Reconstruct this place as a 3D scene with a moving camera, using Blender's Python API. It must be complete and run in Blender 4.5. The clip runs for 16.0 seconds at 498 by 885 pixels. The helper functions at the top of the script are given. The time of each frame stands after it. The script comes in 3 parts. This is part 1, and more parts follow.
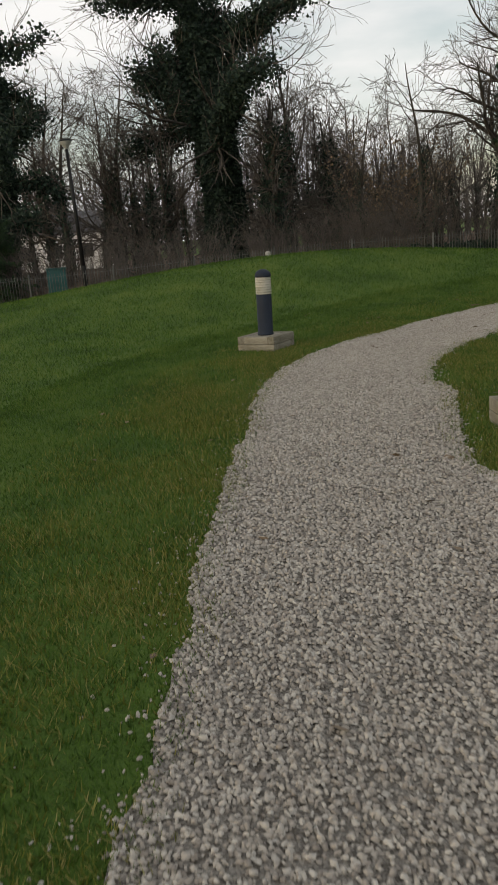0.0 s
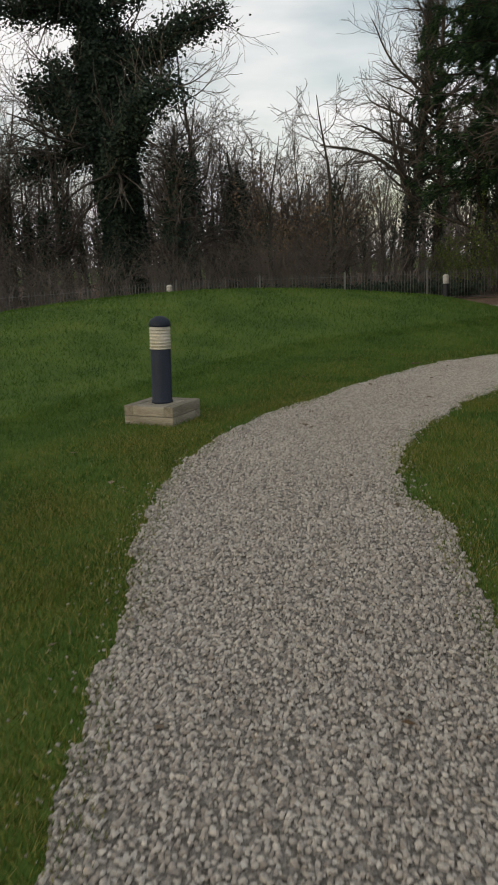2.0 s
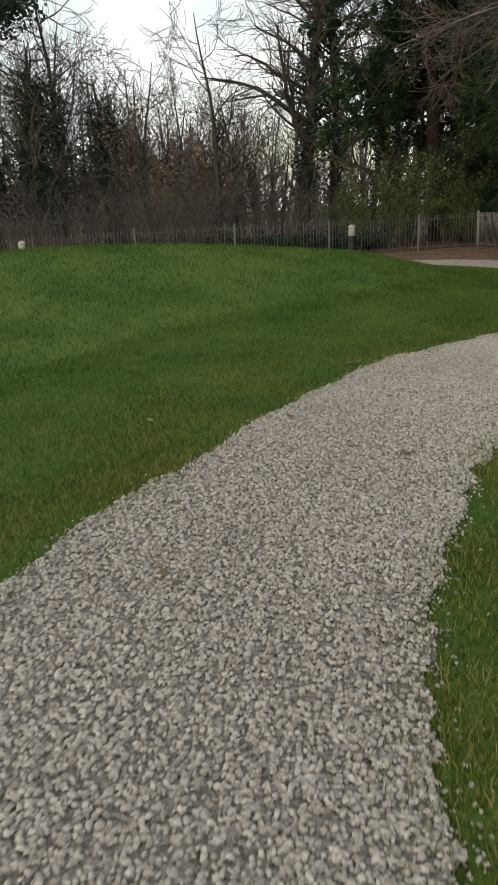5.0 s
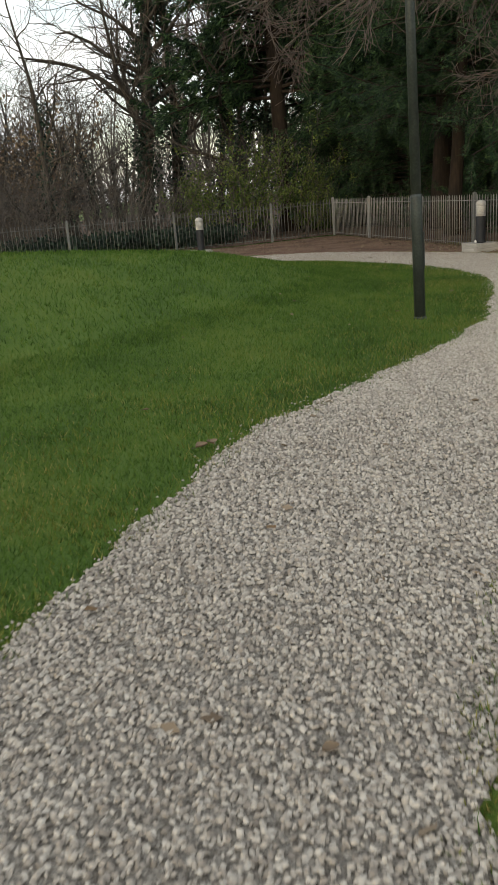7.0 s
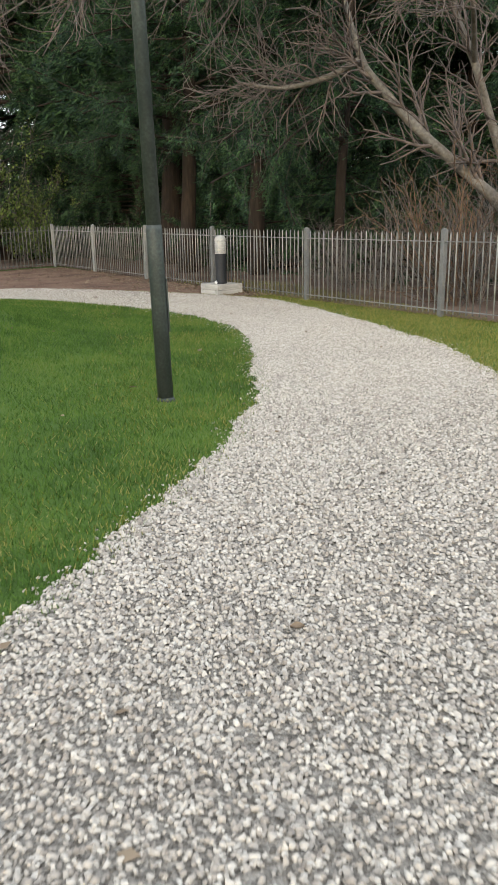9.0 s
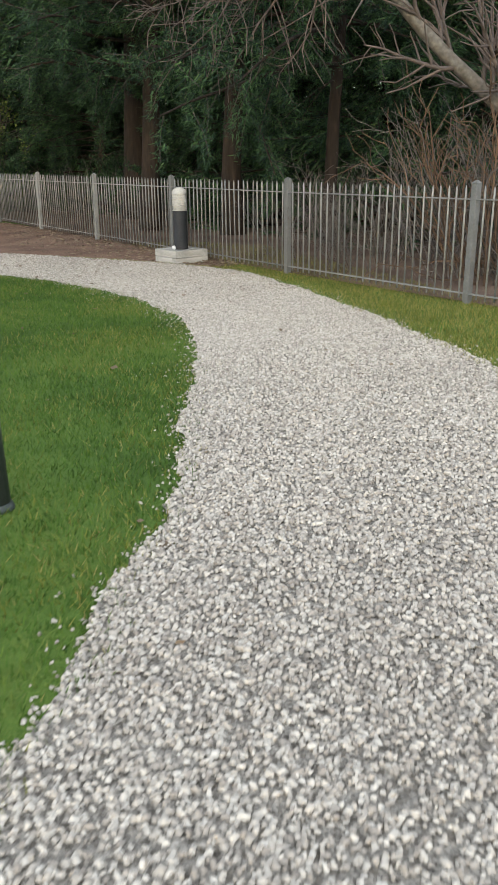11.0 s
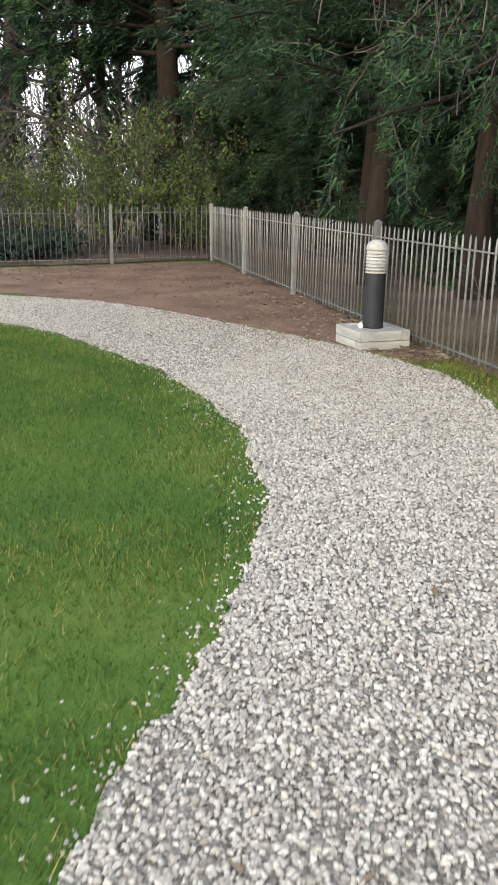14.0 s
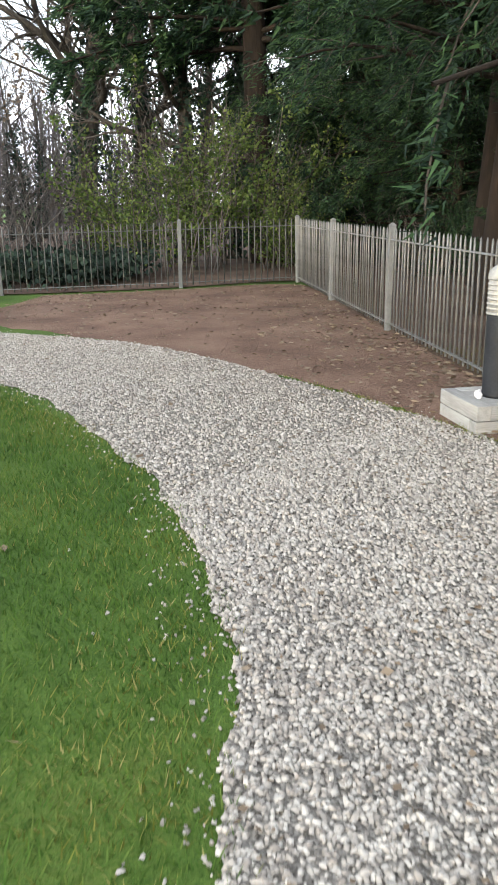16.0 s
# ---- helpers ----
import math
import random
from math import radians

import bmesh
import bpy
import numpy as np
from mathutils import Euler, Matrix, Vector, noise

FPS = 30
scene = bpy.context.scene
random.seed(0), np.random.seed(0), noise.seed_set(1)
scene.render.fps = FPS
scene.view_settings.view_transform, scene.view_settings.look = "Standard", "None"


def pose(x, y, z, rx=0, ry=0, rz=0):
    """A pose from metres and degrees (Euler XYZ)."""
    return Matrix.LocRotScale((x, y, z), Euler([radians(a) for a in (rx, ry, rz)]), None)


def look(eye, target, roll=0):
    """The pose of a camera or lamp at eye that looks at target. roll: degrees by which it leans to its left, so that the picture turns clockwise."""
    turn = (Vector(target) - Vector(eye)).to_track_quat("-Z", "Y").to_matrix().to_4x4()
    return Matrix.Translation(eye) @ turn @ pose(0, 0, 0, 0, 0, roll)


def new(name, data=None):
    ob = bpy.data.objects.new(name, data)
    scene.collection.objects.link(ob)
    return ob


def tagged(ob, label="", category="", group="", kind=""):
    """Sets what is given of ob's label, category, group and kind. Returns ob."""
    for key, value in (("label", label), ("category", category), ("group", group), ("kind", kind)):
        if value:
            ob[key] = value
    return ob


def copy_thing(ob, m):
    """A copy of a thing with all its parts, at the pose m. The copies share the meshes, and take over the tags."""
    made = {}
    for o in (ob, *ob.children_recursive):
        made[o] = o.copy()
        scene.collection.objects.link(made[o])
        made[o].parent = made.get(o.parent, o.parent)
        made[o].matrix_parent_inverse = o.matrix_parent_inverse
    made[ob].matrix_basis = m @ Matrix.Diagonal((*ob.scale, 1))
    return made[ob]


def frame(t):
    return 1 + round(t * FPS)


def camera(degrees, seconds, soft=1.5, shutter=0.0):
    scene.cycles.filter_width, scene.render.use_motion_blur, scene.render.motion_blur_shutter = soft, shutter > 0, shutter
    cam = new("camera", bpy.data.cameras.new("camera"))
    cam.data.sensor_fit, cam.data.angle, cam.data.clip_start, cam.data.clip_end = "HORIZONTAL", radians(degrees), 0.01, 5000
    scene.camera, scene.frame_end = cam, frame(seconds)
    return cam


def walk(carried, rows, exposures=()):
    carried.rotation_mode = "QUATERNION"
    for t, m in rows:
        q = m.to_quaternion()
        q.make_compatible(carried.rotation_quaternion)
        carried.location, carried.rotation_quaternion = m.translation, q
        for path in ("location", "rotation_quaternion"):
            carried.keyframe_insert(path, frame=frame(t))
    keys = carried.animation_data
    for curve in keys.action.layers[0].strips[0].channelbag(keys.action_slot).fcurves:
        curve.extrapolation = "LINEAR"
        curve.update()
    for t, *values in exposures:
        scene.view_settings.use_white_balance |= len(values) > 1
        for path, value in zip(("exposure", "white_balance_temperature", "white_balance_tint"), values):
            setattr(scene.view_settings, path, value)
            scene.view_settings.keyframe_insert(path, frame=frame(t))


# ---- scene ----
cam = camera(33.9, 16.0, soft=1.5, shutter=0.25)
PATH = [
    (0, (3.989, -1.127, 1.443), (3.242, 0.661, 0.95), -4.6),
    (0.5, (3.686, -0.492, 1.441), (2.968, 1.3, 0.918), -4.3),
    (1, (3.484, 0.162, 1.47), (2.836, 1.985, 0.965), -4.2),
    (1.5, (3.232, 0.832, 1.468), (2.659, 2.685, 0.978), -2.6),
    (2, (3.046, 1.522, 1.482), (2.53, 3.405, 1.048), -2.0),
    (2.5, (2.825, 2.19, 1.465), (2.405, 4.1, 1.047), -1.6),
    (3, (2.643, 2.875, 1.458), (2.249, 4.786, 1.019), -1.2),
    (5.5, (2.297, 6.699, 1.331), (2.095, 8.605, 0.761), -2.8),
    (6, (2.249, 7.325, 1.363), (2.123, 9.233, 0.779), -3.2),
    (6.5, (2.328, 8.029, 1.382), (2.29, 9.948, 0.819), -4.2),
    (7, (2.424, 8.793, 1.363), (2.479, 10.704, 0.777), -4.3),
    (7.5, (2.558, 9.534, 1.392), (2.611, 11.461, 0.857), -3.2),
    (8, (2.666, 10.28, 1.371), (2.801, 12.212, 0.872), -2.6),
    (8.5, (2.836, 10.991, 1.357), (3.156, 12.898, 0.849), -2.1),
    (9, (3.058, 11.698, 1.312), (3.743, 13.495, 0.761), -1.1),
    (11.5, (4.944, 15.061, 1.243), (5.633, 16.815, 0.574), -0.6),
    (12, (5.341, 15.598, 1.291), (5.921, 17.391, 0.621), -1.0),
    (12.5, (5.647, 16.2, 1.297), (6.077, 18.035, 0.627), -0.9),
    (13, (5.974, 16.795, 1.31), (6.294, 18.681, 0.727), 0.4),
    (13.5, (6.225, 17.423, 1.293), (6.461, 19.318, 0.698), 1.0),
    (14, (6.451, 18.019, 1.32), (6.547, 19.926, 0.724), 0.8),
    (14.5, (6.61, 18.733, 1.272), (6.696, 20.643, 0.686), 0.1),
    (15, (6.729, 19.432, 1.281), (6.723, 21.35, 0.714), 0.2),
    (15.5, (6.855, 20.104, 1.279), (6.764, 22.014, 0.69), -0.6),
    (16, (6.92, 20.772, 1.251), (6.75, 22.682, 0.684), -0.8),
]
walk(cam, [(t, look(eye, aim, lean)) for t, eye, aim, lean in PATH],
     exposures=[(0, 0.42, 7450, 6), (3, 0.4, 7350, 6), (5.5, 0.93, 7350, 4), (6, 0.66, 7400, 4), (6.5, 0.78, 7400, 4), (7.5, 1.28, 7150, 3), (8, 1.35, 7050, 3), (9, 2.0, 6750, 4), (12, 1.97, 6600, 3), (13, 2.19, 6600, 4), (16, 2.35, 6500, 5)])

# ---- sky and sun ----
world = bpy.data.worlds.new("dusk_sky")
scene.world = world
world.use_nodes = True
wn, wl = world.node_tree.nodes, world.node_tree.links
wn.clear()
w_out = wn.new("ShaderNodeOutputWorld")
w_bg = wn.new("ShaderNodeBackground")
w_sky = wn.new("ShaderNodeTexSky")
w_sky.sky_type, w_sky.sun_disc = "NISHITA", False
w_sky.sun_elevation, w_sky.sun_rotation = radians(13), radians(212)
w_sky.air_density, w_sky.dust_density = 1.0, 2.0
w_tc = wn.new("ShaderNodeTexCoord")
w_map = wn.new("ShaderNodeMapping")
w_map.inputs["Scale"].default_value = (1.2, 1.2, 4.5)
w_noise = wn.new("ShaderNodeTexNoise")
w_noise.inputs["Scale"].default_value, w_noise.inputs["Detail"].default_value = 2.2, 6
w_ramp = wn.new("ShaderNodeValToRGB")
w_ramp.color_ramp.elements[0].position, w_ramp.color_ramp.elements[1].position = 0.3, 0.62
w_mix = wn.new("ShaderNodeMixRGB")
w_mix.inputs[2].default_value = (6.3, 6.5, 7.3, 1)
wl.new(w_tc.outputs["Generated"], w_map.inputs["Vector"])
wl.new(w_map.outputs[0], w_noise.inputs["Vector"])
wl.new(w_noise.outputs[0], w_ramp.inputs[0])
wl.new(w_ramp.outputs[0], w_mix.inputs[0])
wl.new(w_sky.outputs[0], w_mix.inputs[1])
wl.new(w_mix.outputs[0], w_bg.inputs[0])
w_bg.inputs[1].default_value = 0.11
wl.new(w_bg.outputs[0], w_out.inputs[0])

sun = new("sun", bpy.data.lights.new("sun", "SUN"))
sun.data.energy, sun.data.angle, sun.data.color = 0.35, radians(20), (1, 0.93, 0.84)
sun.matrix_world = look((0, 0, 30), (26.5, 42.4, 30 - 50 * math.tan(radians(13))))


# ---- materials ----
def mat(name, cols, scale=3.0, fine=40.0, rough=0.8, bump=0.3, depth=0.01, island=0.0, obj=0.0, metal=0.0, stretch=(1, 1, 1), thin=0.0):
    """Colours mixed by noise at two sizes, by island and by object; fine relief."""
    m = bpy.data.materials.new(name)
    m.use_nodes = True
    n, l = m.node_tree.nodes, m.node_tree.links
    b = n["Principled BSDF"]
    b.inputs["Roughness"].default_value, b.inputs["Metallic"].default_value = rough, metal
    b.inputs["Specular IOR Level"].default_value = 0.3
    tc, mp = n.new("ShaderNodeTexCoord"), n.new("ShaderNodeMapping")
    mp.inputs["Scale"].default_value = stretch
    l.new(tc.outputs["Object"], mp.inputs["Vector"])
    big, small = n.new("ShaderNodeTexNoise"), n.new("ShaderNodeTexNoise")
    big.inputs["Scale"].default_value, big.inputs["Detail"].default_value = scale, 5
    small.inputs["Scale"].default_value, small.inputs["Detail"].default_value = fine, 4
    for t in (big, small):
        l.new(mp.outputs[0], t.inputs["Vector"])
    total = n.new("ShaderNodeMath")
    total.operation = "MULTIPLY_ADD"
    l.new(small.outputs[0], total.inputs[0])
    total.inputs[1].default_value = 0.45
    half = n.new("ShaderNodeMath")
    half.operation = "MULTIPLY"
    l.new(big.outputs[0], half.inputs[0])
    half.inputs[1].default_value = 0.55
    l.new(half.outputs[0], total.inputs[2])
    fac = total.outputs[0]
    for amount, node, socket in ((island, "ShaderNodeNewGeometry", "Random Per Island"), (obj, "ShaderNodeObjectInfo", "Random")):
        if amount:
            src, mx = n.new(node), n.new("ShaderNodeMix")
            mx.inputs["Factor"].default_value = amount
            l.new(fac, mx.inputs["A"])
            l.new(src.outputs[socket], mx.inputs["B"])
            fac = mx.outputs["Result"]
    ramp = n.new("ShaderNodeValToRGB")
    lo, hi = (0.05, 0.95) if island > 0.5 or obj > 0.5 else (0.33, 0.67)
    while len(ramp.color_ramp.elements) < len(cols):
        ramp.color_ramp.elements.new(0.5)
    for i, c in enumerate(cols):
        e = ramp.color_ramp.elements[i]
        e.position, e.color = lo + (hi - lo) * i / (len(cols) - 1), (*c, 1)
    l.new(fac, ramp.inputs[0])
    l.new(ramp.outputs[0], b.inputs["Base Color"])
    if bump:
        bp = n.new("ShaderNodeBump")
        bp.inputs["Strength"].default_value, bp.inputs["Distance"].default_value = bump, depth
        l.new(small.outputs[0], bp.inputs["Height"])
        l.new(bp.outputs[0], b.inputs["Normal"])
    if thin:
        tr, ad = n.new("ShaderNodeBsdfTranslucent"), n.new("ShaderNodeMixShader")
        l.new(ramp.outputs[0], tr.inputs[0])
        ad.inputs[0].default_value = thin
        l.new(b.outputs[0], ad.inputs[1])
        l.new(tr.outputs[0], ad.inputs[2])
        l.new(ad.outputs[0], n["Material Output"].inputs[0])
    return m


M_TURF = mat("turf", [(0.035, 0.072, 0.01), (0.055, 0.108, 0.015), (0.082, 0.138, 0.021), (0.125, 0.16, 0.034)], 0.9, 110, 0.95, 0.8, 0.02)
M_BLADE = mat("grass_blade", [(0.03, 0.068, 0.01), (0.054, 0.116, 0.016), (0.085, 0.155, 0.024), (0.14, 0.19, 0.042)], 0.9, 5, 0.85, 0, island=0.3, thin=0.35)
M_OLIVE = mat("olive_blade", [(0.09, 0.1, 0.012), (0.15, 0.17, 0.025), (0.22, 0.22, 0.05), (0.28, 0.25, 0.09)], 0.8, 3, 0.75, 0, island=0.5, thin=0.25)
M_SHADED_BED = mat("shaded_gravel_bed", [(0.09, 0.078, 0.068), (0.17, 0.15, 0.135), (0.34, 0.31, 0.285)], 1.2, 75, 0.95, 0.8, 0.02)
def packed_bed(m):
    """Small packed stones between the loose ones, darkened for the shade in the gaps."""
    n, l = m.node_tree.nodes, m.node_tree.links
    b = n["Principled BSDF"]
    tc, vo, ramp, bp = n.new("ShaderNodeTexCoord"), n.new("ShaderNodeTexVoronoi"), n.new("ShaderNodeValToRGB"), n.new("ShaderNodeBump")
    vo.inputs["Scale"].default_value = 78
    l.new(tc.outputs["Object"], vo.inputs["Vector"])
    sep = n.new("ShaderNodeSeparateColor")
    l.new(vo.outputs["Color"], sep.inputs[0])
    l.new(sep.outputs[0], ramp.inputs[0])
    # darker than the loose stones: gap shade put into the bed colour
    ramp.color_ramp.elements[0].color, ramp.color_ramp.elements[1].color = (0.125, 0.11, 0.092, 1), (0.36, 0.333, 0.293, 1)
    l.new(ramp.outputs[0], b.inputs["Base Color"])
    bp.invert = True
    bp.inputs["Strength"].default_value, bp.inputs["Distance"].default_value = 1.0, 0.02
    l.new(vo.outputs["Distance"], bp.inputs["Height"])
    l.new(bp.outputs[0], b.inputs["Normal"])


packed_bed(M_SHADED_BED)
M_STONE = mat("gravel_stone", [(0.165, 0.144, 0.122), (0.285, 0.254, 0.22), (0.38, 0.347, 0.303), (0.458, 0.424, 0.374), (0.565, 0.535, 0.48)], 0.7, 60, 0.85, 0.25, 0.003, island=0.62)
M_SOIL = mat("leaf_litter_soil", [(0.065, 0.043, 0.032), (0.125, 0.083, 0.062), (0.2, 0.14, 0.105)], 1.1, 45, 0.95, 0.8, 0.03)
M_EARTH = mat("bare_earth", [(0.085, 0.05, 0.035), (0.165, 0.1, 0.07), (0.25, 0.165, 0.12)], 1.4, 45, 0.95, 0.8, 0.03)
M_LITTER = mat("dead_leaf", [(0.09, 0.065, 0.043), (0.16, 0.118, 0.08), (0.26, 0.205, 0.145)], 2, 20, 0.85, 0, island=0.8)
M_TIMBER = mat("weathered_timber", [(0.13, 0.115, 0.085), (0.22, 0.2, 0.155), (0.33, 0.31, 0.255)], 2.5, 14, 0.85, 0.5, 0.006, obj=0.15, stretch=(1, 9, 9))
M_PALE_TIMBER = mat("bleached_timber", [(0.24, 0.232, 0.215), (0.34, 0.33, 0.31), (0.43, 0.42, 0.4)], 2.5, 14, 0.85, 0.4, 0.005, obj=0.15, stretch=(1, 9, 9))
M_NAVY = mat("navy_paint", [(0.005, 0.009, 0.018), (0.008, 0.014, 0.027), (0.013, 0.021, 0.038)], 4, 60, 0.6, 0.1, 0.002)
M_BLACK = mat("black_paint", [(0.008, 0.008, 0.009), (0.013, 0.0135, 0.015), (0.022, 0.023, 0.024)], 4, 60, 0.6, 0.1, 0.002)
M_FADED = mat("faded_white_cap", [(0.26, 0.255, 0.24), (0.36, 0.355, 0.335), (0.44, 0.435, 0.41)], 5, 50, 0.6, 0.1, 0.002)
M_LOUVRE = mat("cream_louvre", [(0.3, 0.28, 0.22), (0.44, 0.42, 0.35), (0.54, 0.52, 0.46)], 9, 60, 0.5, 0.1, 0.002)
M_POLE = mat("grey_green_pole", [(0.016, 0.021, 0.02), (0.028, 0.035, 0.033), (0.05, 0.06, 0.056)], 3, 50, 0.5, 0.15, 0.002)
M_GALV = mat("galvanised_steel", [(0.125, 0.128, 0.127), (0.185, 0.19, 0.188), (0.26, 0.265, 0.262)], 4, 50, 0.55, 0.15, 0.002, obj=0.3, metal=0.25)
# darker copy of M_GALV: the far stretch's backlit shade is in the colour
M_SHADED_GALV = mat("shaded_galvanised_steel", [(0.07, 0.073, 0.073), (0.11, 0.115, 0.115), (0.16, 0.165, 0.163)], 4, 50, 0.6, 0.15, 0.002, obj=0.3, metal=0.25)
M_CONC = mat("concrete", [(0.25, 0.24, 0.22), (0.36, 0.35, 0.32), (0.44, 0.43, 0.4)], 6, 60, 0.9, 0.3, 0.004)
M_BARK = mat("dark_bark", [(0.03, 0.026, 0.022), (0.06, 0.052, 0.044), (0.1, 0.088, 0.074)], 2, 18, 0.95, 0.8, 0.03, stretch=(1, 1, 0.25))
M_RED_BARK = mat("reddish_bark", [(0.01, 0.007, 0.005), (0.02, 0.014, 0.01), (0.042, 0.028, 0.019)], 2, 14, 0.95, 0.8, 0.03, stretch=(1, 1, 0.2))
M_PALE_BARK = mat("pale_bark", [(0.06, 0.052, 0.044), (0.11, 0.098, 0.084), (0.18, 0.165, 0.145)], 2, 20, 0.9, 0.5, 0.015)
M_TWIG = mat("brown_twig", [(0.06, 0.053, 0.048), (0.1, 0.089, 0.081), (0.16, 0.142, 0.128)], 0.4, 10, 0.95, 0)
M_PINK_TWIG = mat("pinkish_twig", [(0.055, 0.043, 0.038), (0.095, 0.076, 0.068), (0.15, 0.122, 0.11)], 1, 10, 0.95, 0)
M_RUST_TWIG = mat("rust_twig", [(0.05, 0.033, 0.023), (0.09, 0.058, 0.038), (0.15, 0.1, 0.065)], 1, 10, 0.95, 0)
M_IVY = mat("ivy_leaf", [(0.017, 0.03, 0.023), (0.028, 0.047, 0.034), (0.042, 0.068, 0.046)], 0.5, 5, 0.85, 0, island=0.5, thin=0.15)
M_NEEDLE = mat("conifer_spray", [(0.008, 0.02, 0.013), (0.016, 0.038, 0.02), (0.03, 0.066, 0.027), (0.055, 0.108, 0.037)], 0.6, 3, 0.75, 0, island=0.35, thin=0.2)
M_SHRUB = mat("yellow_green_leaf", [(0.05, 0.085, 0.02), (0.09, 0.135, 0.03), (0.15, 0.195, 0.05)], 0.8, 5, 0.7, 0, island=0.5, thin=0.4)
M_WHITE = mat("white_render", [(0.6, 0.6, 0.6), (0.72, 0.72, 0.72), (0.8, 0.8, 0.8)], 0.5, 10, 0.8, 0.1)
M_SLATE = mat("slate", [(0.06, 0.06, 0.065), (0.1, 0.1, 0.11), (0.15, 0.15, 0.16)], 1, 10, 0.8, 0.3)
M_TEAL = mat("teal_plastic", [(0.01, 0.05, 0.05), (0.02, 0.08, 0.08), (0.03, 0.1, 0.1)], 2, 20, 0.5, 0.1)
M_PANE = mat("dark_pane", [(0.015, 0.018, 0.02), (0.03, 0.033, 0.036)], 2, 20, 0.1, 0)


# ---- mesh helpers ----
def mesh_from(name, verts, faces, material, smooth=False):
    """verts (n,3) and faces (m,k) arrays into a mesh."""
    me = bpy.data.meshes.new(name)
    verts, faces = np.asarray(verts, np.float32), np.asarray(faces, np.int32)
    k = faces.shape[1]
    me.vertices.add(len(verts))
    me.vertices.foreach_set("co", verts.ravel())
    me.loops.add(faces.size)
    me.loops.foreach_set("vertex_index", faces.ravel())
    me.polygons.add(len(faces))
    me.polygons.foreach_set("loop_start", np.arange(0, faces.size, k, dtype=np.int32))
    me.polygons.foreach_set("use_smooth", np.full(len(faces), smooth))
    me.update(calc_edges=True)
    me.validate()
    me.materials.append(material)
    return me


def child(name, me, parent, label="", m=None):
    ob = new(name, me)
    ob.parent = parent
    if m is not None:
        ob.matrix_local = m
    return tagged(ob, label)


def part(name, bm, material, parent, label="", m=None):
    me = bpy.data.meshes.new(name)
    bm.to_mesh(me)
    bm.free()
    me.materials.append(material)
    return child(name, me, parent, label, m)


def box(sx, sy, sz, at=(0, 0, 0), bevel=0.0):
    bm = bmesh.new()
    bmesh.ops.create_cube(bm, size=1)
    bmesh.ops.scale(bm, vec=(sx, sy, sz), verts=bm.verts)
    bmesh.ops.translate(bm, vec=at, verts=bm.verts)
    if bevel:
        bmesh.ops.bevel(bm, geom=bm.edges[:], offset=bevel, segments=2, affect="EDGES", profile=0.6)
    return bm


def lathe(profile, n=24):
    """A turned shape from (radius, height) pairs."""
    bm = bmesh.new()
    rings = [[bm.verts.new((r * math.cos(2 * math.pi * k / n), r * math.sin(2 * math.pi * k / n), z)) for k in range(n)] for r, z in profile]
    for a, b in zip(rings, rings[1:]):
        for k in range(n):
            f = bm.faces.new((a[k], a[(k + 1) % n], b[(k + 1) % n], b[k]))
            f.smooth = True
    bm.faces.new(rings[0][::-1])
    bm.faces.new(rings[-1])
    return bm


def ease(a, b, v):
    q = np.clip((np.asarray(v, float) - a) / (b - a), 0, 1)
    return q * q * (3 - 2 * q)


def height(x, y):
    """The ground: a gentle fall along the path and a grassy mound."""
    x, y = np.asarray(x, float), np.asarray(y, float)
    dx, dy = x + 2.33, y - 18.8
    u, v = dx * 0.738 + dy * 0.674, -dx * 0.674 + dy * 0.738
    mound = 1.04 * np.exp(-(u / 8.8) ** 2 - (v / 3.94) ** 2) * (1 - ease(2.0, 6.2, x)) * (1 - ease(23, 29, y))
    return -0.07 - 0.13 * ease(8, 24, y) - 0.07 * ease(24, 34, y) * (1 - ease(2, 7, x)) + mound - 0.45 * ease(4, 18, -x) * ease(5, 20, y)


def tubes(strands, sides=5):
    """One mesh's arrays from strands of (points, radii)."""
    vs, fs, base = [], [], 0
    ang = np.arange(sides) * 2 * np.pi / sides
    ca, sa = np.cos(ang), np.sin(ang)
    for pts, rad in strands:
        p = np.asarray(pts, float)
        d = np.gradient(p, axis=0)
        d /= np.linalg.norm(d, axis=1, keepdims=True) + 1e-9
        ref = np.array((0.31, 0.95, 0.1)) if abs(d[0, 2]) > 0.6 else np.array((0.1, 0.05, 1.0))
        u = np.cross(d, ref)
        u /= np.linalg.norm(u, axis=1, keepdims=True) + 1e-9
        w = np.cross(d, u)
        ring = p[:, None] + np.asarray(rad)[:, None, None] * (u[:, None] * ca[None, :, None] + w[:, None] * sa[None, :, None])
        vs.append(ring.reshape(-1, 3))
        n = len(p)
        i = base + (np.arange(n - 1)[:, None] * sides + np.arange(sides)[None])
        j = base + (np.arange(n - 1)[:, None] * sides + (np.arange(sides)[None] + 1) % sides)
        fs.append(np.stack([i, j, j + sides, i + sides], -1).reshape(-1, 4))
        base += n * sides
    return np.concatenate(vs), np.concatenate(fs)


def branch(rng, start, way, length, radius, steps=6, wander=0.18, lift=0.0, tip=0.3):
    p, d = np.array(start, float), np.array(way, float)
    d /= np.linalg.norm(d)
    pts = [p.copy()]
    for k in range(steps):
        d = d + rng.normal(size=3) * wander + np.array((0, 0, lift))
        d /= np.linalg.norm(d)
        p = p + d * length / steps
        pts.append(p.copy())
    return np.array(pts), np.linspace(radius, radius * tip, steps + 1)


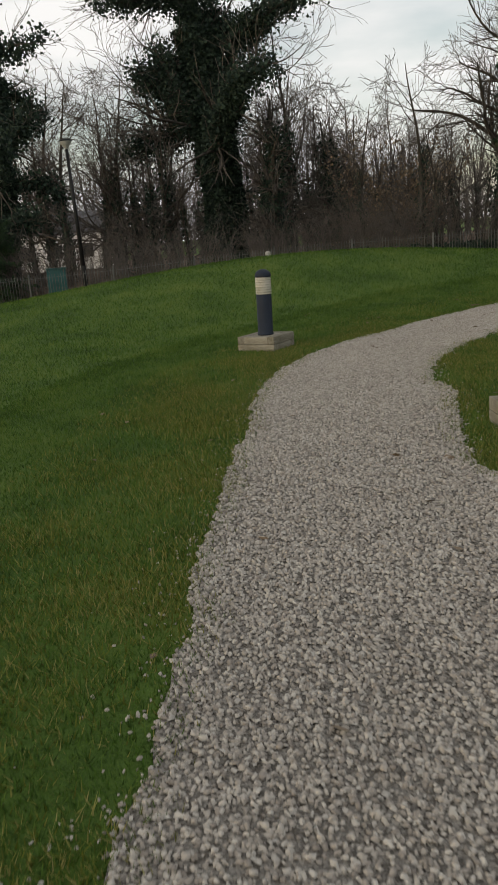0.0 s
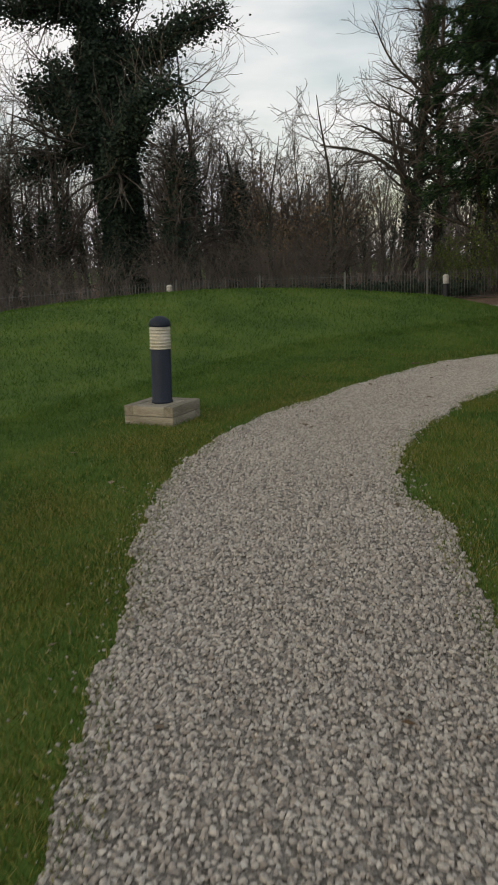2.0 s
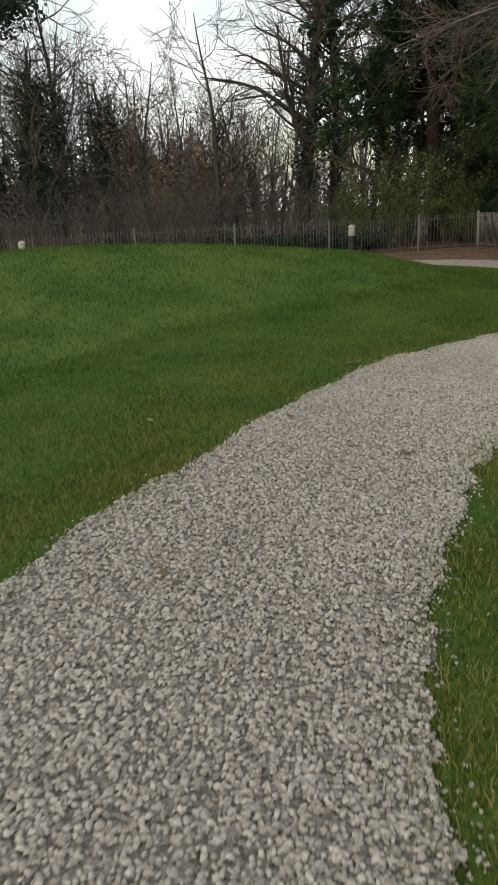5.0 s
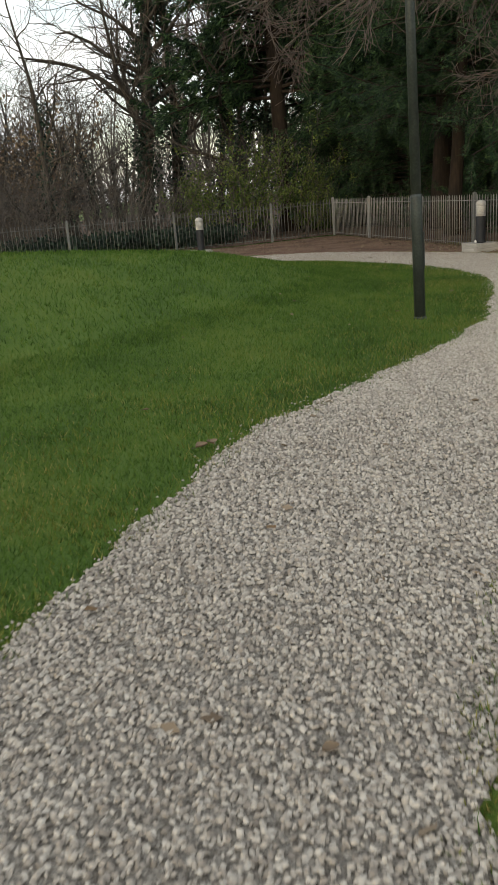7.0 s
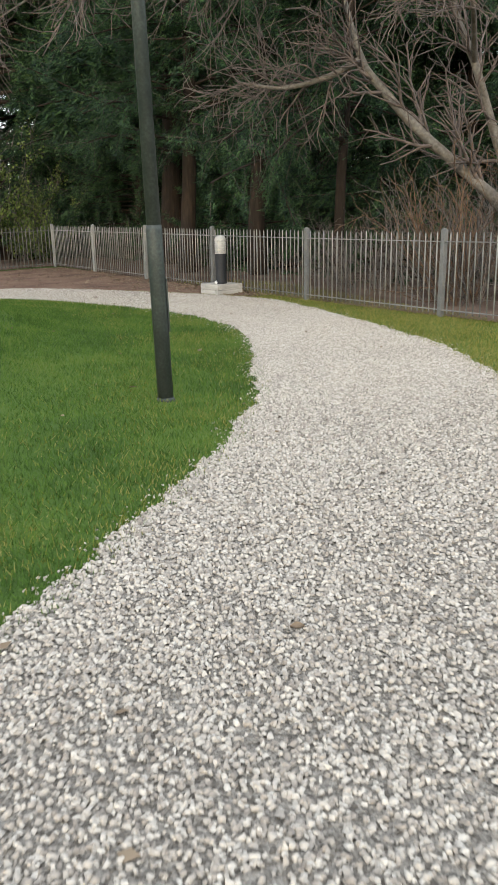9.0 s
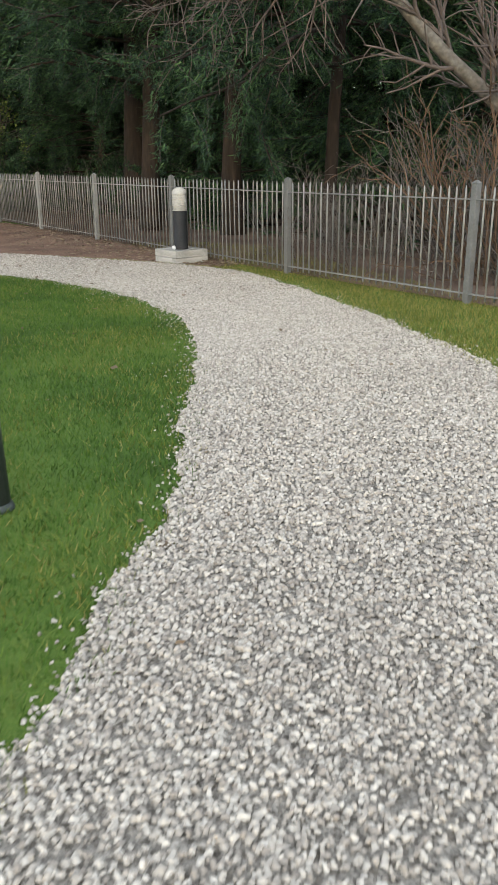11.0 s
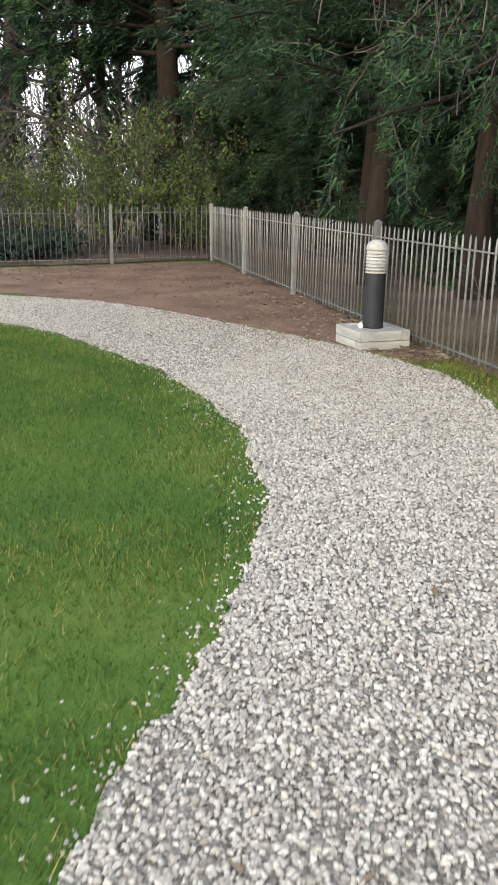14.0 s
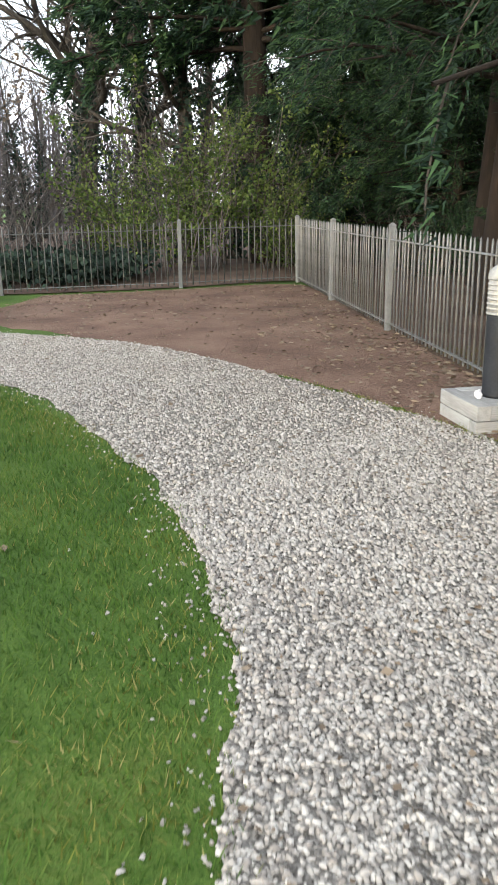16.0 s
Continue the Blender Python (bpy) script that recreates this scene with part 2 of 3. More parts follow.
def fork(rng, strand, count, lo, hi, angle, ratio, length, **kw):
    """Side branches off one strand."""
    pts, rad = strand
    made = []
    for q in np.linspace(lo, hi, count) + rng.uniform(-0.04, 0.04, count):
        f = min(max(q, 0), 0.98) * (len(pts) - 1)
        k = int(f)
        p = pts[k] + (pts[k + 1] - pts[k]) * (f - k)
        axis = pts[k + 1] - pts[k]
        axis = axis / np.linalg.norm(axis)
        side = np.cross(axis, rng.normal(size=3))
        side /= np.linalg.norm(side) + 1e-9
        a = math.radians(angle * rng.uniform(0.7, 1.3))
        made.append(branch(rng, p, axis * math.cos(a) + side * math.sin(a), length * rng.uniform(0.6, 1.15) * (1.15 - 0.6 * q), rad[k] * ratio, **kw))
    return made


def leaf_quads(rng, at, size, long=1.0, way=None, spread=1.0):
    """Small pointed leaves at the places given."""
    n = len(at)
    d = rng.normal(size=(n, 3)) * spread
    if way is not None:
        d = d + way
    d /= np.linalg.norm(d, axis=1, keepdims=True) + 1e-9
    s = np.cross(d, rng.normal(size=(n, 3)))
    s /= np.linalg.norm(s, axis=1, keepdims=True) + 1e-9
    z = size * rng.uniform(0.6, 1.3, (n, 1))
    a, b = d * z * long, s * z * 0.5
    v = np.stack([at, at + a * 0.45 + b, at + a, at + a * 0.45 - b], 1).reshape(-1, 3)
    return v, np.arange(4 * n).reshape(-1, 4)


def sprays_at(rng, at, size, way, wide=0.075):
    """Slim pointed sprays, one triangle each."""
    n = len(at)
    d = rng.normal(size=(n, 3)) * 0.5 + way
    d /= np.linalg.norm(d, axis=1, keepdims=True) + 1e-9
    s = np.cross(d, rng.normal(size=(n, 3)))
    s /= np.linalg.norm(s, axis=1, keepdims=True) + 1e-9
    z = size * rng.uniform(0.5, 1.3, (n, 1))
    return np.stack([at - s * z * wide, at + s * z * wide, at + d * z], 1).reshape(-1, 3), np.arange(3 * n).reshape(-1, 3)


def along(rng, strands, n, spread):
    """n places scattered about the strands."""
    segs = np.array([(a, b) for pts, _ in strands for a, b in zip(pts, pts[1:])])
    w = np.linalg.norm(segs[:, 1] - segs[:, 0], axis=1)
    k = rng.choice(len(segs), n, p=w / w.sum())
    q = rng.random((n, 1))
    return segs[k, 0] * (1 - q) + segs[k, 1] * q + rng.normal(size=(n, 3)) * spread


# ---- ground sheet ----
GX = np.unique(np.concatenate([np.linspace(-900, -30, 24), np.arange(-30, 30, 0.3), np.linspace(30, 900, 24)]))
GY = np.unique(np.concatenate([np.linspace(-900, -12, 24), np.arange(-12, 44, 0.3), np.linspace(44, 900, 24)]))
gx, gy = np.meshgrid(GX, GY)
gv = np.stack([gx, gy, height(gx, gy)], -1).reshape(-1, 3)
gi = (np.arange(len(GY) - 1)[:, None] * len(GX) + np.arange(len(GX) - 1)[None]).ravel()
tagged(new("ground", mesh_from("ground", gv, np.stack([gi, gi + 1, gi + 1 + len(GX), gi + len(GX)], -1), M_TURF, True)), "short green lawn turf rising to a low mound", "ground", kind="structure")

EDGE_A = np.array([(4.6, -4.5), (3.9, -2.2), (3.05, 0.1), (2.5, 1.6), (2.2, 2.4), (1.85, 3.5), (1.6, 4.5), (1.25, 5.7), (1.03, 6.6), (0.88, 8.1), (1.05, 9.4),
                   (1.5, 10.8), (1.95, 12.2), (2.6, 13.6), (3.3, 14.55), (4.1, 15.6), (4.9, 16.8), (5.5, 17.9), (6.0, 19.2), (6.45, 20.4), (6.7, 21.5),
                   (6.7, 22.5), (6.55, 23.5), (6.25, 24.4), (5.85, 25.2), (5.2, 26.2), (4.5, 27.0), (3.5, 27.8), (2, 28.6), (0, 29.2), (-2.5, 29.6)])
EDGE_B = np.array([(7.2, -3.5), (6.2, -1.2), (5.2, 1.0), (4.4, 2.4), (3.9, 3.2), (3.45, 3.9), (3.2, 4.9), (3.0, 6.1), (2.62, 7.0), (2.52, 7.9), (2.65, 8.9),
                   (2.85, 9.9), (3.3, 11.2), (4.2, 12.3), (5.1, 13.2), (6.2, 14.6), (7.1, 16.2), (7.7, 17.7), (8.15, 19.2), (8.38, 20.8), (8.48, 22.3),
                   (8.5, 23.6), (8.4, 24.9), (7.75, 26.1), (7.0, 27.1), (6.0, 28.3), (4.9, 29.3), (3.7, 30.0), (2.1, 30.6), (0, 31.1), (-2.5, 31.3)])


def glide(p, n):
    """A smooth line of n points through p."""
    s = np.linspace(0, len(p) - 1.0001, n)
    k = s.astype(int)
    f = (s - k)[:, None]
    g = np.concatenate([p[:1] * 2 - p[1:2], p, p[-1:] * 2 - p[-2:-1]])
    a, b, c, d = g[k], g[k + 1], g[k + 2], g[k + 3]
    return 0.5 * (2 * b + (c - a) * f + (2 * a - 5 * b + 4 * c - d) * f ** 2 + (3 * b - a - 3 * c + d) * f ** 3)


def ragged(n, seed, amount):
    r = np.random.default_rng(seed)
    v = np.zeros(n)
    for step, a in ((60, 0.45), (17, 0.35), (5, 0.3), (2, 0.2)):
        v += a * np.interp(np.arange(n), np.arange(0, n + step, step), r.uniform(-1, 1, len(np.arange(0, n + step, step))))
    return v * amount


NP = 900
edge_a, edge_b = glide(EDGE_A, NP), glide(EDGE_B, NP)
across = edge_b - edge_a
across /= np.linalg.norm(across, axis=1, keepdims=True)
edge_a = edge_a + across * ragged(NP, 3, 0.11)[:, None]
edge_b = edge_b + across * ragged(NP, 4, 0.11)[:, None]


def strip(name, a, b, cols, lift, material, label, category):
    q = np.linspace(0, 1, cols)[None, :, None]
    g = a[:, None] * (1 - q) + b[:, None] * q
    v = np.concatenate([g, (height(g[..., 0], g[..., 1]) + lift)[..., None]], -1).reshape(-1, 3)
    i = (np.arange(len(a) - 1)[:, None] * cols + np.arange(cols - 1)[None]).ravel()
    return tagged(new(name, mesh_from(name, v, np.stack([i, i + 1, i + 1 + cols, i + cols], -1), material, True)), label, category, kind="structure")


path_bed = strip("path", edge_a, edge_b, 14, 0.012, M_SHADED_BED, "winding path of loose pale crushed gravel", "path")

# ---- fence line (post places) ----
FENCE_E = [(11.9, 12.6), (11.2, 15.5), (10.4, 18.45), (9.64, 21.4), (8.96, 24.33), (8.3, 27.26), (7.69, 30.2), (7.08, 33.14), (6.5, 36.1)]
FENCE_N = [(6.5, 36.1), (4.42, 35.48), (1.4, 34.7), (-1.7, 33.7), (-4.8, 32.6), (-7.8, 31.4), (-10.7, 29.8), (-13.4, 27.9), (-15.8, 25.6), (-17.8, 22.9)]

rim = glide(np.array([(12.6, 9.0)] + FENCE_E[:-1] + FENCE_N + [(-20, 18)], float), 140)
rim_far = np.array((0.0, 18.0)) + (rim - np.array((0.0, 18.0))) * 6
strip("woodland_floor", rim, rim_far, 60, 0.02, M_SOIL, "brown leaf-strewn woodland floor beyond the fence", "ground")

# leaf-litter soil between path and fence, by the corner
soil_in = glide(np.array([(8.35, 25.2), (7.75, 26.1), (7.0, 27.15), (6.0, 28.35), (4.9, 29.4), (3.6, 30.4), (2.0, 31.4)]), 160)
soil_out = glide(np.array([(8.75, 25.4), (8.35, 27.2), (7.75, 30.1), (7.15, 33.0), (6.45, 35.6), (4.4, 35.2), (2.2, 34.6)]), 160)
soil_in = soil_in + np.stack([ragged(160, 8, 0.15), ragged(160, 9, 0.15)], -1)
strip("soil", soil_in, soil_out, 14, 0.009, M_EARTH, "bare brown soil strewn with leaf litter below conifers", "soil")

# ---- fences ----
def fence_post_mesh(steel):
    bm = box(0.07, 0.07, 1.27, (0, 0, 0.535), 0.006)
    cap = bmesh.ops.create_cone(bm, cap_ends=True, segments=4, radius1=0.056, radius2=0.012, depth=0.03)
    bmesh.ops.rotate(bm, cent=(0, 0, 0), matrix=Matrix.Rotation(math.pi / 4, 3, "Z"), verts=cap["verts"])
    bmesh.ops.translate(bm, vec=(0, 0, 1.185), verts=cap["verts"])
    me = bpy.data.meshes.new("post")
    bm.to_mesh(me)
    me.materials.append(steel)
    return me


def bar_mesh(steel):
    prof = [(0.0105, 0.05), (0.0105, 1.115), (0.002, 1.15)]
    bm = lathe(prof, 6)
    me = bpy.data.meshes.new("bar")
    bm.to_mesh(me)
    me.materials.append(steel)
    return me


def fence(places, label, steel):
    post_me, bar_me = fence_post_mesh(steel), bar_mesh(steel)
    root = tagged(new("railing_fence"), label, "fence", kind="thing")
    zs = [float(height(x, y)) for x, y in places]
    root.matrix_world = pose(places[0][0], places[0][1], zs[0])
    inv = Vector((places[0][0], places[0][1], zs[0]))
    for (x, y), z in zip(places, zs):
        lean = random.uniform(-0.8, 0.8)
        child("post", post_me, root, "", Matrix.Translation(Vector((x, y, z)) - inv) @ pose(0, 0, 0, lean, random.uniform(-0.8, 0.8), random.uniform(-4, 4) + 12))
    for (x0, y0), (x1, y1), z0, z1 in zip(places, places[1:], zs, zs[1:]):
        a, b = Vector((x0, y0, z0)) - inv, Vector((x1, y1, z1)) - inv
        run = b - a
        turn = math.degrees(math.atan2(run.y, run.x))
        slope = math.degrees(math.atan2(run.z, run.xy.length))
        for h, name in ((1.02, "top_rail"), (0.1, "bottom_rail")):
            part(name, box(run.length - 0.06, 0.04, 0.012, (0, 0, 0), 0.002), steel, root, "", Matrix.Translation((a + b) / 2 + Vector((0, 0, h))) @ pose(0, 0, 0, 0, -slope, turn))
        n = max(4, round(run.xy.length / 0.112))
        for k in range(1, n):
            child("bar", bar_me, root, "", Matrix.Translation(a + run * (k / n)) @ pose(0, 0, random.uniform(-0.006, 0.004), random.uniform(-0.5, 0.5), random.uniform(-0.5, 0.5), 0))
    return root


fence(FENCE_E, "galvanised steel vertical-bar railing fence with pointed tips beside the path", M_GALV)
fence(FENCE_N, "galvanised steel vertical-bar railing fence beyond the lawn below the trees", M_SHADED_GALV)


# ---- bollard lights on timber plinths ----
def plinth(x, y, turn, material, label, side=0.555):
    root = tagged(new("timber_plinth"), label, "plinth", group="bollard plinths")
    root.matrix_world = pose(x, y, float(height(x, y)) - 0.015, 0, 0, turn)
    h = 0.098
    for c in range(2):
        long = side - 0.1 * c
        for k in range(4):
            m = pose(0, 0, 0.005 + h / 2 + c * (h + 0.004), 0, 0, 90 * k) @ pose(0, -side / 2 + 0.05, 0)
            span = side if (k % 2 == c) else side - 0.202
            part("sleeper", box(span, 0.1, h, (0, 0, 0), 0.007), material, root, "", m)
    for k in range(3):
        part("deck_board", box(side - 0.204, (side - 0.212) / 3, 0.05, (0, 0, 0), 0.005), material, root, "", pose(0, (k - 1) * (side - 0.2) / 3, 0.176))
    return root


def bollard(x, y, turn, z, cap_mat, body_mat, label, lean):
    root = tagged(new("bollard_light"), label, "bollard light", group="bollard lights")
    louvre = M_FADED if cap_mat is M_FADED else M_LOUVRE
    root.matrix_world = pose(x, y, z, 0, lean, turn) @ Matrix.Scale(1.035, 4)
    part("post", lathe([(0.104, 0), (0.104, 0.02), (0.098, 0.025), (0.098, 0.515), (0.094, 0.52)], 28), body_mat, root)
    core = part("lamp_core", lathe([(0.097, 0.521), (0.097, 0.734)], 20), louvre, root, "pale diffuser")
    for k in range(7):
        z0 = 0.522 + k * 0.03
        part("louvre", lathe([(0.07, z0 + 0.02), (0.102, z0), (0.104, z0 + 0.004), (0.104, z0 + 0.01), (0.075, z0 + 0.026)], 24), louvre, core, "cream louvre ring")
    prof = [(0.1, 0.735), (0.105, 0.738), (0.105, 0.752)] + [(0.105 * math.cos(a), 0.752 + 0.082 * math.sin(a)) for a in np.linspace(0.15, 1.5, 9)]
    part("cap", lathe(prof, 28), cap_mat, root, "domed cap")
    return root


SPOTS = [(0.065, 9.15, -10, M_TIMBER, M_NAVY, M_NAVY, "grey-brown weathered timber plinth set in the lawn", "dark navy bollard light with cream louvres and domed cap"),
         (8.1, 26.2, 16, M_PALE_TIMBER, M_FADED, M_BLACK, "bleached pale timber plinth at the gravel edge", "black bollard light with faded white cap beside the fence"),
         (2.18, 31.6, 5, M_PALE_TIMBER, M_FADED, M_BLACK, "bleached pale timber plinth beyond the mound", "black bollard light with pale cap beyond the mound"),
         (-7.4, 29.6, 20, M_PALE_TIMBER, M_FADED, M_BLACK, "pale timber plinth hidden behind the mound", "black bollard light with pale cap near the far fence"),
         (3.72, 5.0, -67, M_TIMBER, M_NAVY, M_NAVY, "weathered timber plinth beside the gravel path", "dark navy bollard light beside the gravel path")]
for x, y, turn, wood, cap, body, plinth_label, bollard_label in SPOTS:
    plinth(x, y, turn, wood, plinth_label)
    bollard(x, y, turn, float(height(x, y)) - 0.015 + 0.202, cap, body, bollard_label, 1.4 if turn == -10 else random.uniform(-0.8, 0.8))


# ---- lamp posts ----
def lamp_post(x, y, tall, label, material, stout=1.0):
    root = tagged(new("lamp_post"), label, "lamp post", group="lamp posts")
    root.matrix_world = pose(x, y, float(height(x, y)) - 0.01, 0, -1.3, 0)
    part("base_collar", lathe([(q * stout, w) for q, w in ((0.074, 0), (0.074, 0.02), (0.062, 0.04))], 20), material, root, "flared steel foot")
    part("lower_shaft", lathe([(q * stout, w) for q, w in ((0.061, 0.03), (0.061, 1.3), (0.057, 1.34))], 20), material, root)
    part("access_door", box(0.01, 0.07, 0.4, (0.061 * stout, 0, 0.75), 0.003), material, root)
    part("upper_shaft", lathe([(q * stout, w) for q, w in ((0.055, 1.33), (0.04, tall))], 18), material, root)
    part("lantern_bowl", lathe([(0.05, tall), (0.08, tall + 0.05), (0.24, tall + 0.26), (0.25, tall + 0.3)], 20), M_FADED, root, "pale tapered lantern bowl")
    part("lantern_lid", lathe([(0.28, tall + 0.3), (0.28, tall + 0.33), (0.1, tall + 0.4), (0.03, tall + 0.42)], 20), material, root)
    return root


lamp_post(4.68, 17.76, 5.2, "slim grey-green steel lamp post standing in the lawn", M_POLE)
lamp_post(-15.2, 28.6, 5.95, "tall dark lamp post with tapered lantern beyond the lawn", M_BLACK, 1.6)


# ---- trees ----
def place_tree(name, label, x, y, turn, category="tree", group=""):
    root = tagged(new(name), label, category, group)
    root.matrix_world = pose(x, y, float(height(x, y)) - 0.05, 0, 0, turn)
    return root


def bare_tree(root, seed, tall, radius, limbs, reach, bark, twig, ivy=0, ivy_top=0.6, density=1.0, up=0.05, start=0.25, lean=(0, 0), ivy_limbs=False, thick=0.008, sides=6, angle=55):
    rng = np.random.default_rng(seed)
    trunk = branch(rng, (0, 0, 0), (lean[0], lean[1], 1), tall, radius, 12, 0.05, 0.02, 0.12)
    trunk[1][0] *= 1.35
    first = fork(rng, trunk, limbs, start, 0.95, angle, 0.5, reach, steps=8, wander=0.16, lift=up, tip=0.25)
    second, third = [], []
    for s in first:
        second += fork(rng, s, max(2, int(6 * density)), 0.2, 0.97, 42, 0.5, reach * 0.5, steps=5, wander=0.18, lift=up * 0.6, tip=0.3)
    for s in second:
        third += fork(rng, s, max(2, int(sides * density)), 0.15, 0.98, 38, 0.55, reach * 0.26, steps=3, wander=0.2, lift=0.03, tip=0.4)
    child("trunk", mesh_from("trunk", *tubes([trunk], 10), bark, True), root)
    for s in first:
        child("limb", mesh_from("limb", *tubes([s], 6), bark, True), root)
    v, f = tubes([(p, np.maximum(r, 0.009)) for p, r in second], 4)
    tagged(child("branching", mesh_from("branching", v, f, bark, True), root), kind="stuff")
    v, f = tubes([(p, np.maximum(r, thick)) for p, r in third], 3)
    tagged(child("brushwood", mesh_from("brushwood", v, f, twig), root), kind="stuff")
    if ivy:
        k = max(2, int(12 * ivy_top))
        hosts = [(trunk[0][:k + 1], None)] * (6 if ivy_limbs else 4)
        if ivy_limbs:
            hosts += [(p[1:], None) for p, _ in first] * 2
        at = along(rng, hosts, ivy, 0.05 + radius * 0.3)
        lump = rng.normal(size=(ivy // 40, 3)) * (radius * (0.36 if ivy_limbs else 0.45) + 0.08)
        at = at + lump[(np.arange(ivy) * 7919) % len(lump)] + np.array([noise.noise_vector(Vector(p) * 0.7) for p in at]) * (0.5 * radius + 0.15)
        if ivy_limbs:
            m = ivy // 2
            core = along(rng, [(trunk[0][:9], None)], m, 0.0)
            turn = rng.uniform(0, 2 * np.pi, m)
            girth = radius * (1.75 + 0.4 * np.array([noise.noise(Vector((math.cos(a) * 1.2, math.sin(a) * 1.2, z * 0.45))) for a, z in zip(turn, core[:, 2])])) * rng.uniform(0.7, 1.08, m)
            at = np.concatenate([at, core + np.stack([np.cos(turn) * girth, np.sin(turn) * girth, np.zeros(m)], -1)])
        v, f = leaf_quads(rng, at, 0.15 if ivy_limbs else 0.13, 1.1)
        tagged(child("ivy", mesh_from("ivy", v, f, M_IVY), root, "dark glossy ivy"), kind="stuff")
    return root


def conifer(root, seed, tall, radius, reach, low, boughs, sprays, fine=0.15, bark=None, extra=(), taper=0.75, wide=0.075):
    """Drooping evergreen: flat boughs that carry hanging sprays."""
    rng = np.random.default_rng(seed)
    trunk = branch(rng, (0, 0, 0), (0, 0, 1), tall, radius, 12, 0.03, 0.02, 0.15)
    trunk[1][0] *= 1.3
    arms, side = [], []
    for k in range(boughs):
        q = low + (0.97 - low) * (k + rng.random()) / boughs
        z = q * tall
        i = int(q * 12)
        a = rng.uniform(0, 2 * math.pi)
        n = reach * (1.05 - taper * max(0, q - 0.2) / 0.8) * rng.uniform(0.65, 1.1)
        arms.append(branch(rng, trunk[0][i] * (1, 1, 0) + (0, 0, z), (math.cos(a), math.sin(a), rng.uniform(0.0, 0.35)), n, radius * 0.24 * (1.1 - q), 7, 0.08, -0.045, 0.25))
    for ex, ey, ez in extra:
        start = trunk[0][3] * (1, 1, 0) + (0, 0, ez + 0.7)
        arms.append(branch(rng, start, np.array((ex, ey, ez + 0.5)) - start, math.dist(start, (ex, ey, ez)), 0.045, 7, 0.03, -0.03, 0.25))
    for s in arms:
        side += fork(rng, s, 9, 0.25, 0.99, 48, 0.5, reach * 0.3, steps=4, wander=0.12, lift=-0.08, tip=0.3)
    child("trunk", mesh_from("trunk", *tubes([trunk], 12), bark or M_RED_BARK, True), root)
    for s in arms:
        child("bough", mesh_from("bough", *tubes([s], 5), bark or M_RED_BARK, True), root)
    v, f = tubes([(p, np.maximum(r, 0.006)) for p, r in side], 3)
    tagged(child("brushwood", mesh_from("brushwood", v, f, M_BARK), root), kind="stuff")
    at = along(rng, side, sprays, 0.05) - np.array((0, 0, 1)) * rng.random((sprays, 1)) ** 2 * 0.16
    out = at * (1, 1, 0)
    out /= np.linalg.norm(out, axis=1, keepdims=True) + 1e-6
    v, f = sprays_at(rng, at, fine, out * 0.9 + np.array((0, 0, -0.5)), wide)
    tagged(child("foliage", mesh_from("foliage", v, f, M_NEEDLE), root, "dark green drooping sprays"), kind="stuff")
    return root


def bush(root, seed, tall, wide, stems, twig, leaf=None, leaves=0, size=0.07):
    rng = np.random.default_rng(seed)
    first, second, third = [], [], []
    for k in range(stems):
        a, r = rng.uniform(0, 2 * math.pi), rng.random() ** 0.5 * wide * 0.45
        first.append(branch(rng, (r * math.cos(a), r * math.sin(a), -0.05), (math.cos(a) * 0.35, math.sin(a) * 0.35, 1), tall * rng.uniform(0.6, 1.05), 0.022, 6, 0.14, 0.0, 0.25))
    for s in first:
        second += fork(rng, s, 7, 0.15, 0.97, 35, 0.6, tall * 0.38, steps=4, wander=0.16, lift=0.04, tip=0.4)
    for s in second:
        third += fork(rng, s, 2, 0.3, 0.97, 35, 0.7, tall * 0.2, steps=2, wander=0.2, tip=0.5)
    tagged(child("stem_growth", mesh_from("stem_growth", *tubes(first, 4), twig, True), root), kind="stuff")
    v, f = tubes([(p, np.maximum(r, 0.005)) for p, r in second + third], 3)
    tagged(child("brushwood", mesh_from("brushwood", v, f, twig), root), kind="stuff")
    if leaves:
        v, f = leaf_quads(rng, along(rng, second, leaves, 0.08), size, 1.5)
        tagged(child("leafage", mesh_from("leafage", v, f, leaf), root), kind="stuff")
    return root


# large ivy-clad tree beyond the far fence
bare_tree(place_tree("ivy_tree", "huge old tree with trunk and limbs smothered in dark ivy", -13.6, 40.5, 40), 11, 19, 0.6, 22, 8.6, M_BARK, M_TWIG, 72000, 0.95, 1.0, 0.02, 0.3, ivy_limbs=True, angle=66)
bare_tree(place_tree("ivy_tree", "tree with ivy-hung branches at the lawn's far end", -21.5, 31.5, 10), 12, 15, 0.4, 11, 5.5, M_BARK, M_TWIG, 24000, 0.9, 1.1, 0.0, 0.22, ivy_limbs=True, angle=78)
# bare tree with climbing ivy in front of the open sky
bare_tree(place_tree("bare_tree", "tall leafless tree with ivy climbing its twin trunk", -0.35, 46, 70), 13, 19, 0.34, 30, 5.6, M_BARK, M_TWIG, 5200, 0.75, 1.35, 0.03, 0.18, (-0.06, 0))
bare_tree(place_tree("bare_tree", "slender leafless tree leaning beside the ivy-clad one", 1.2, 47.5, 150), 14, 18, 0.25, 22, 4.6, M_BARK, M_TWIG, 2500, 0.6, 1.3, 0.03, 0.2, (0.05, 0))

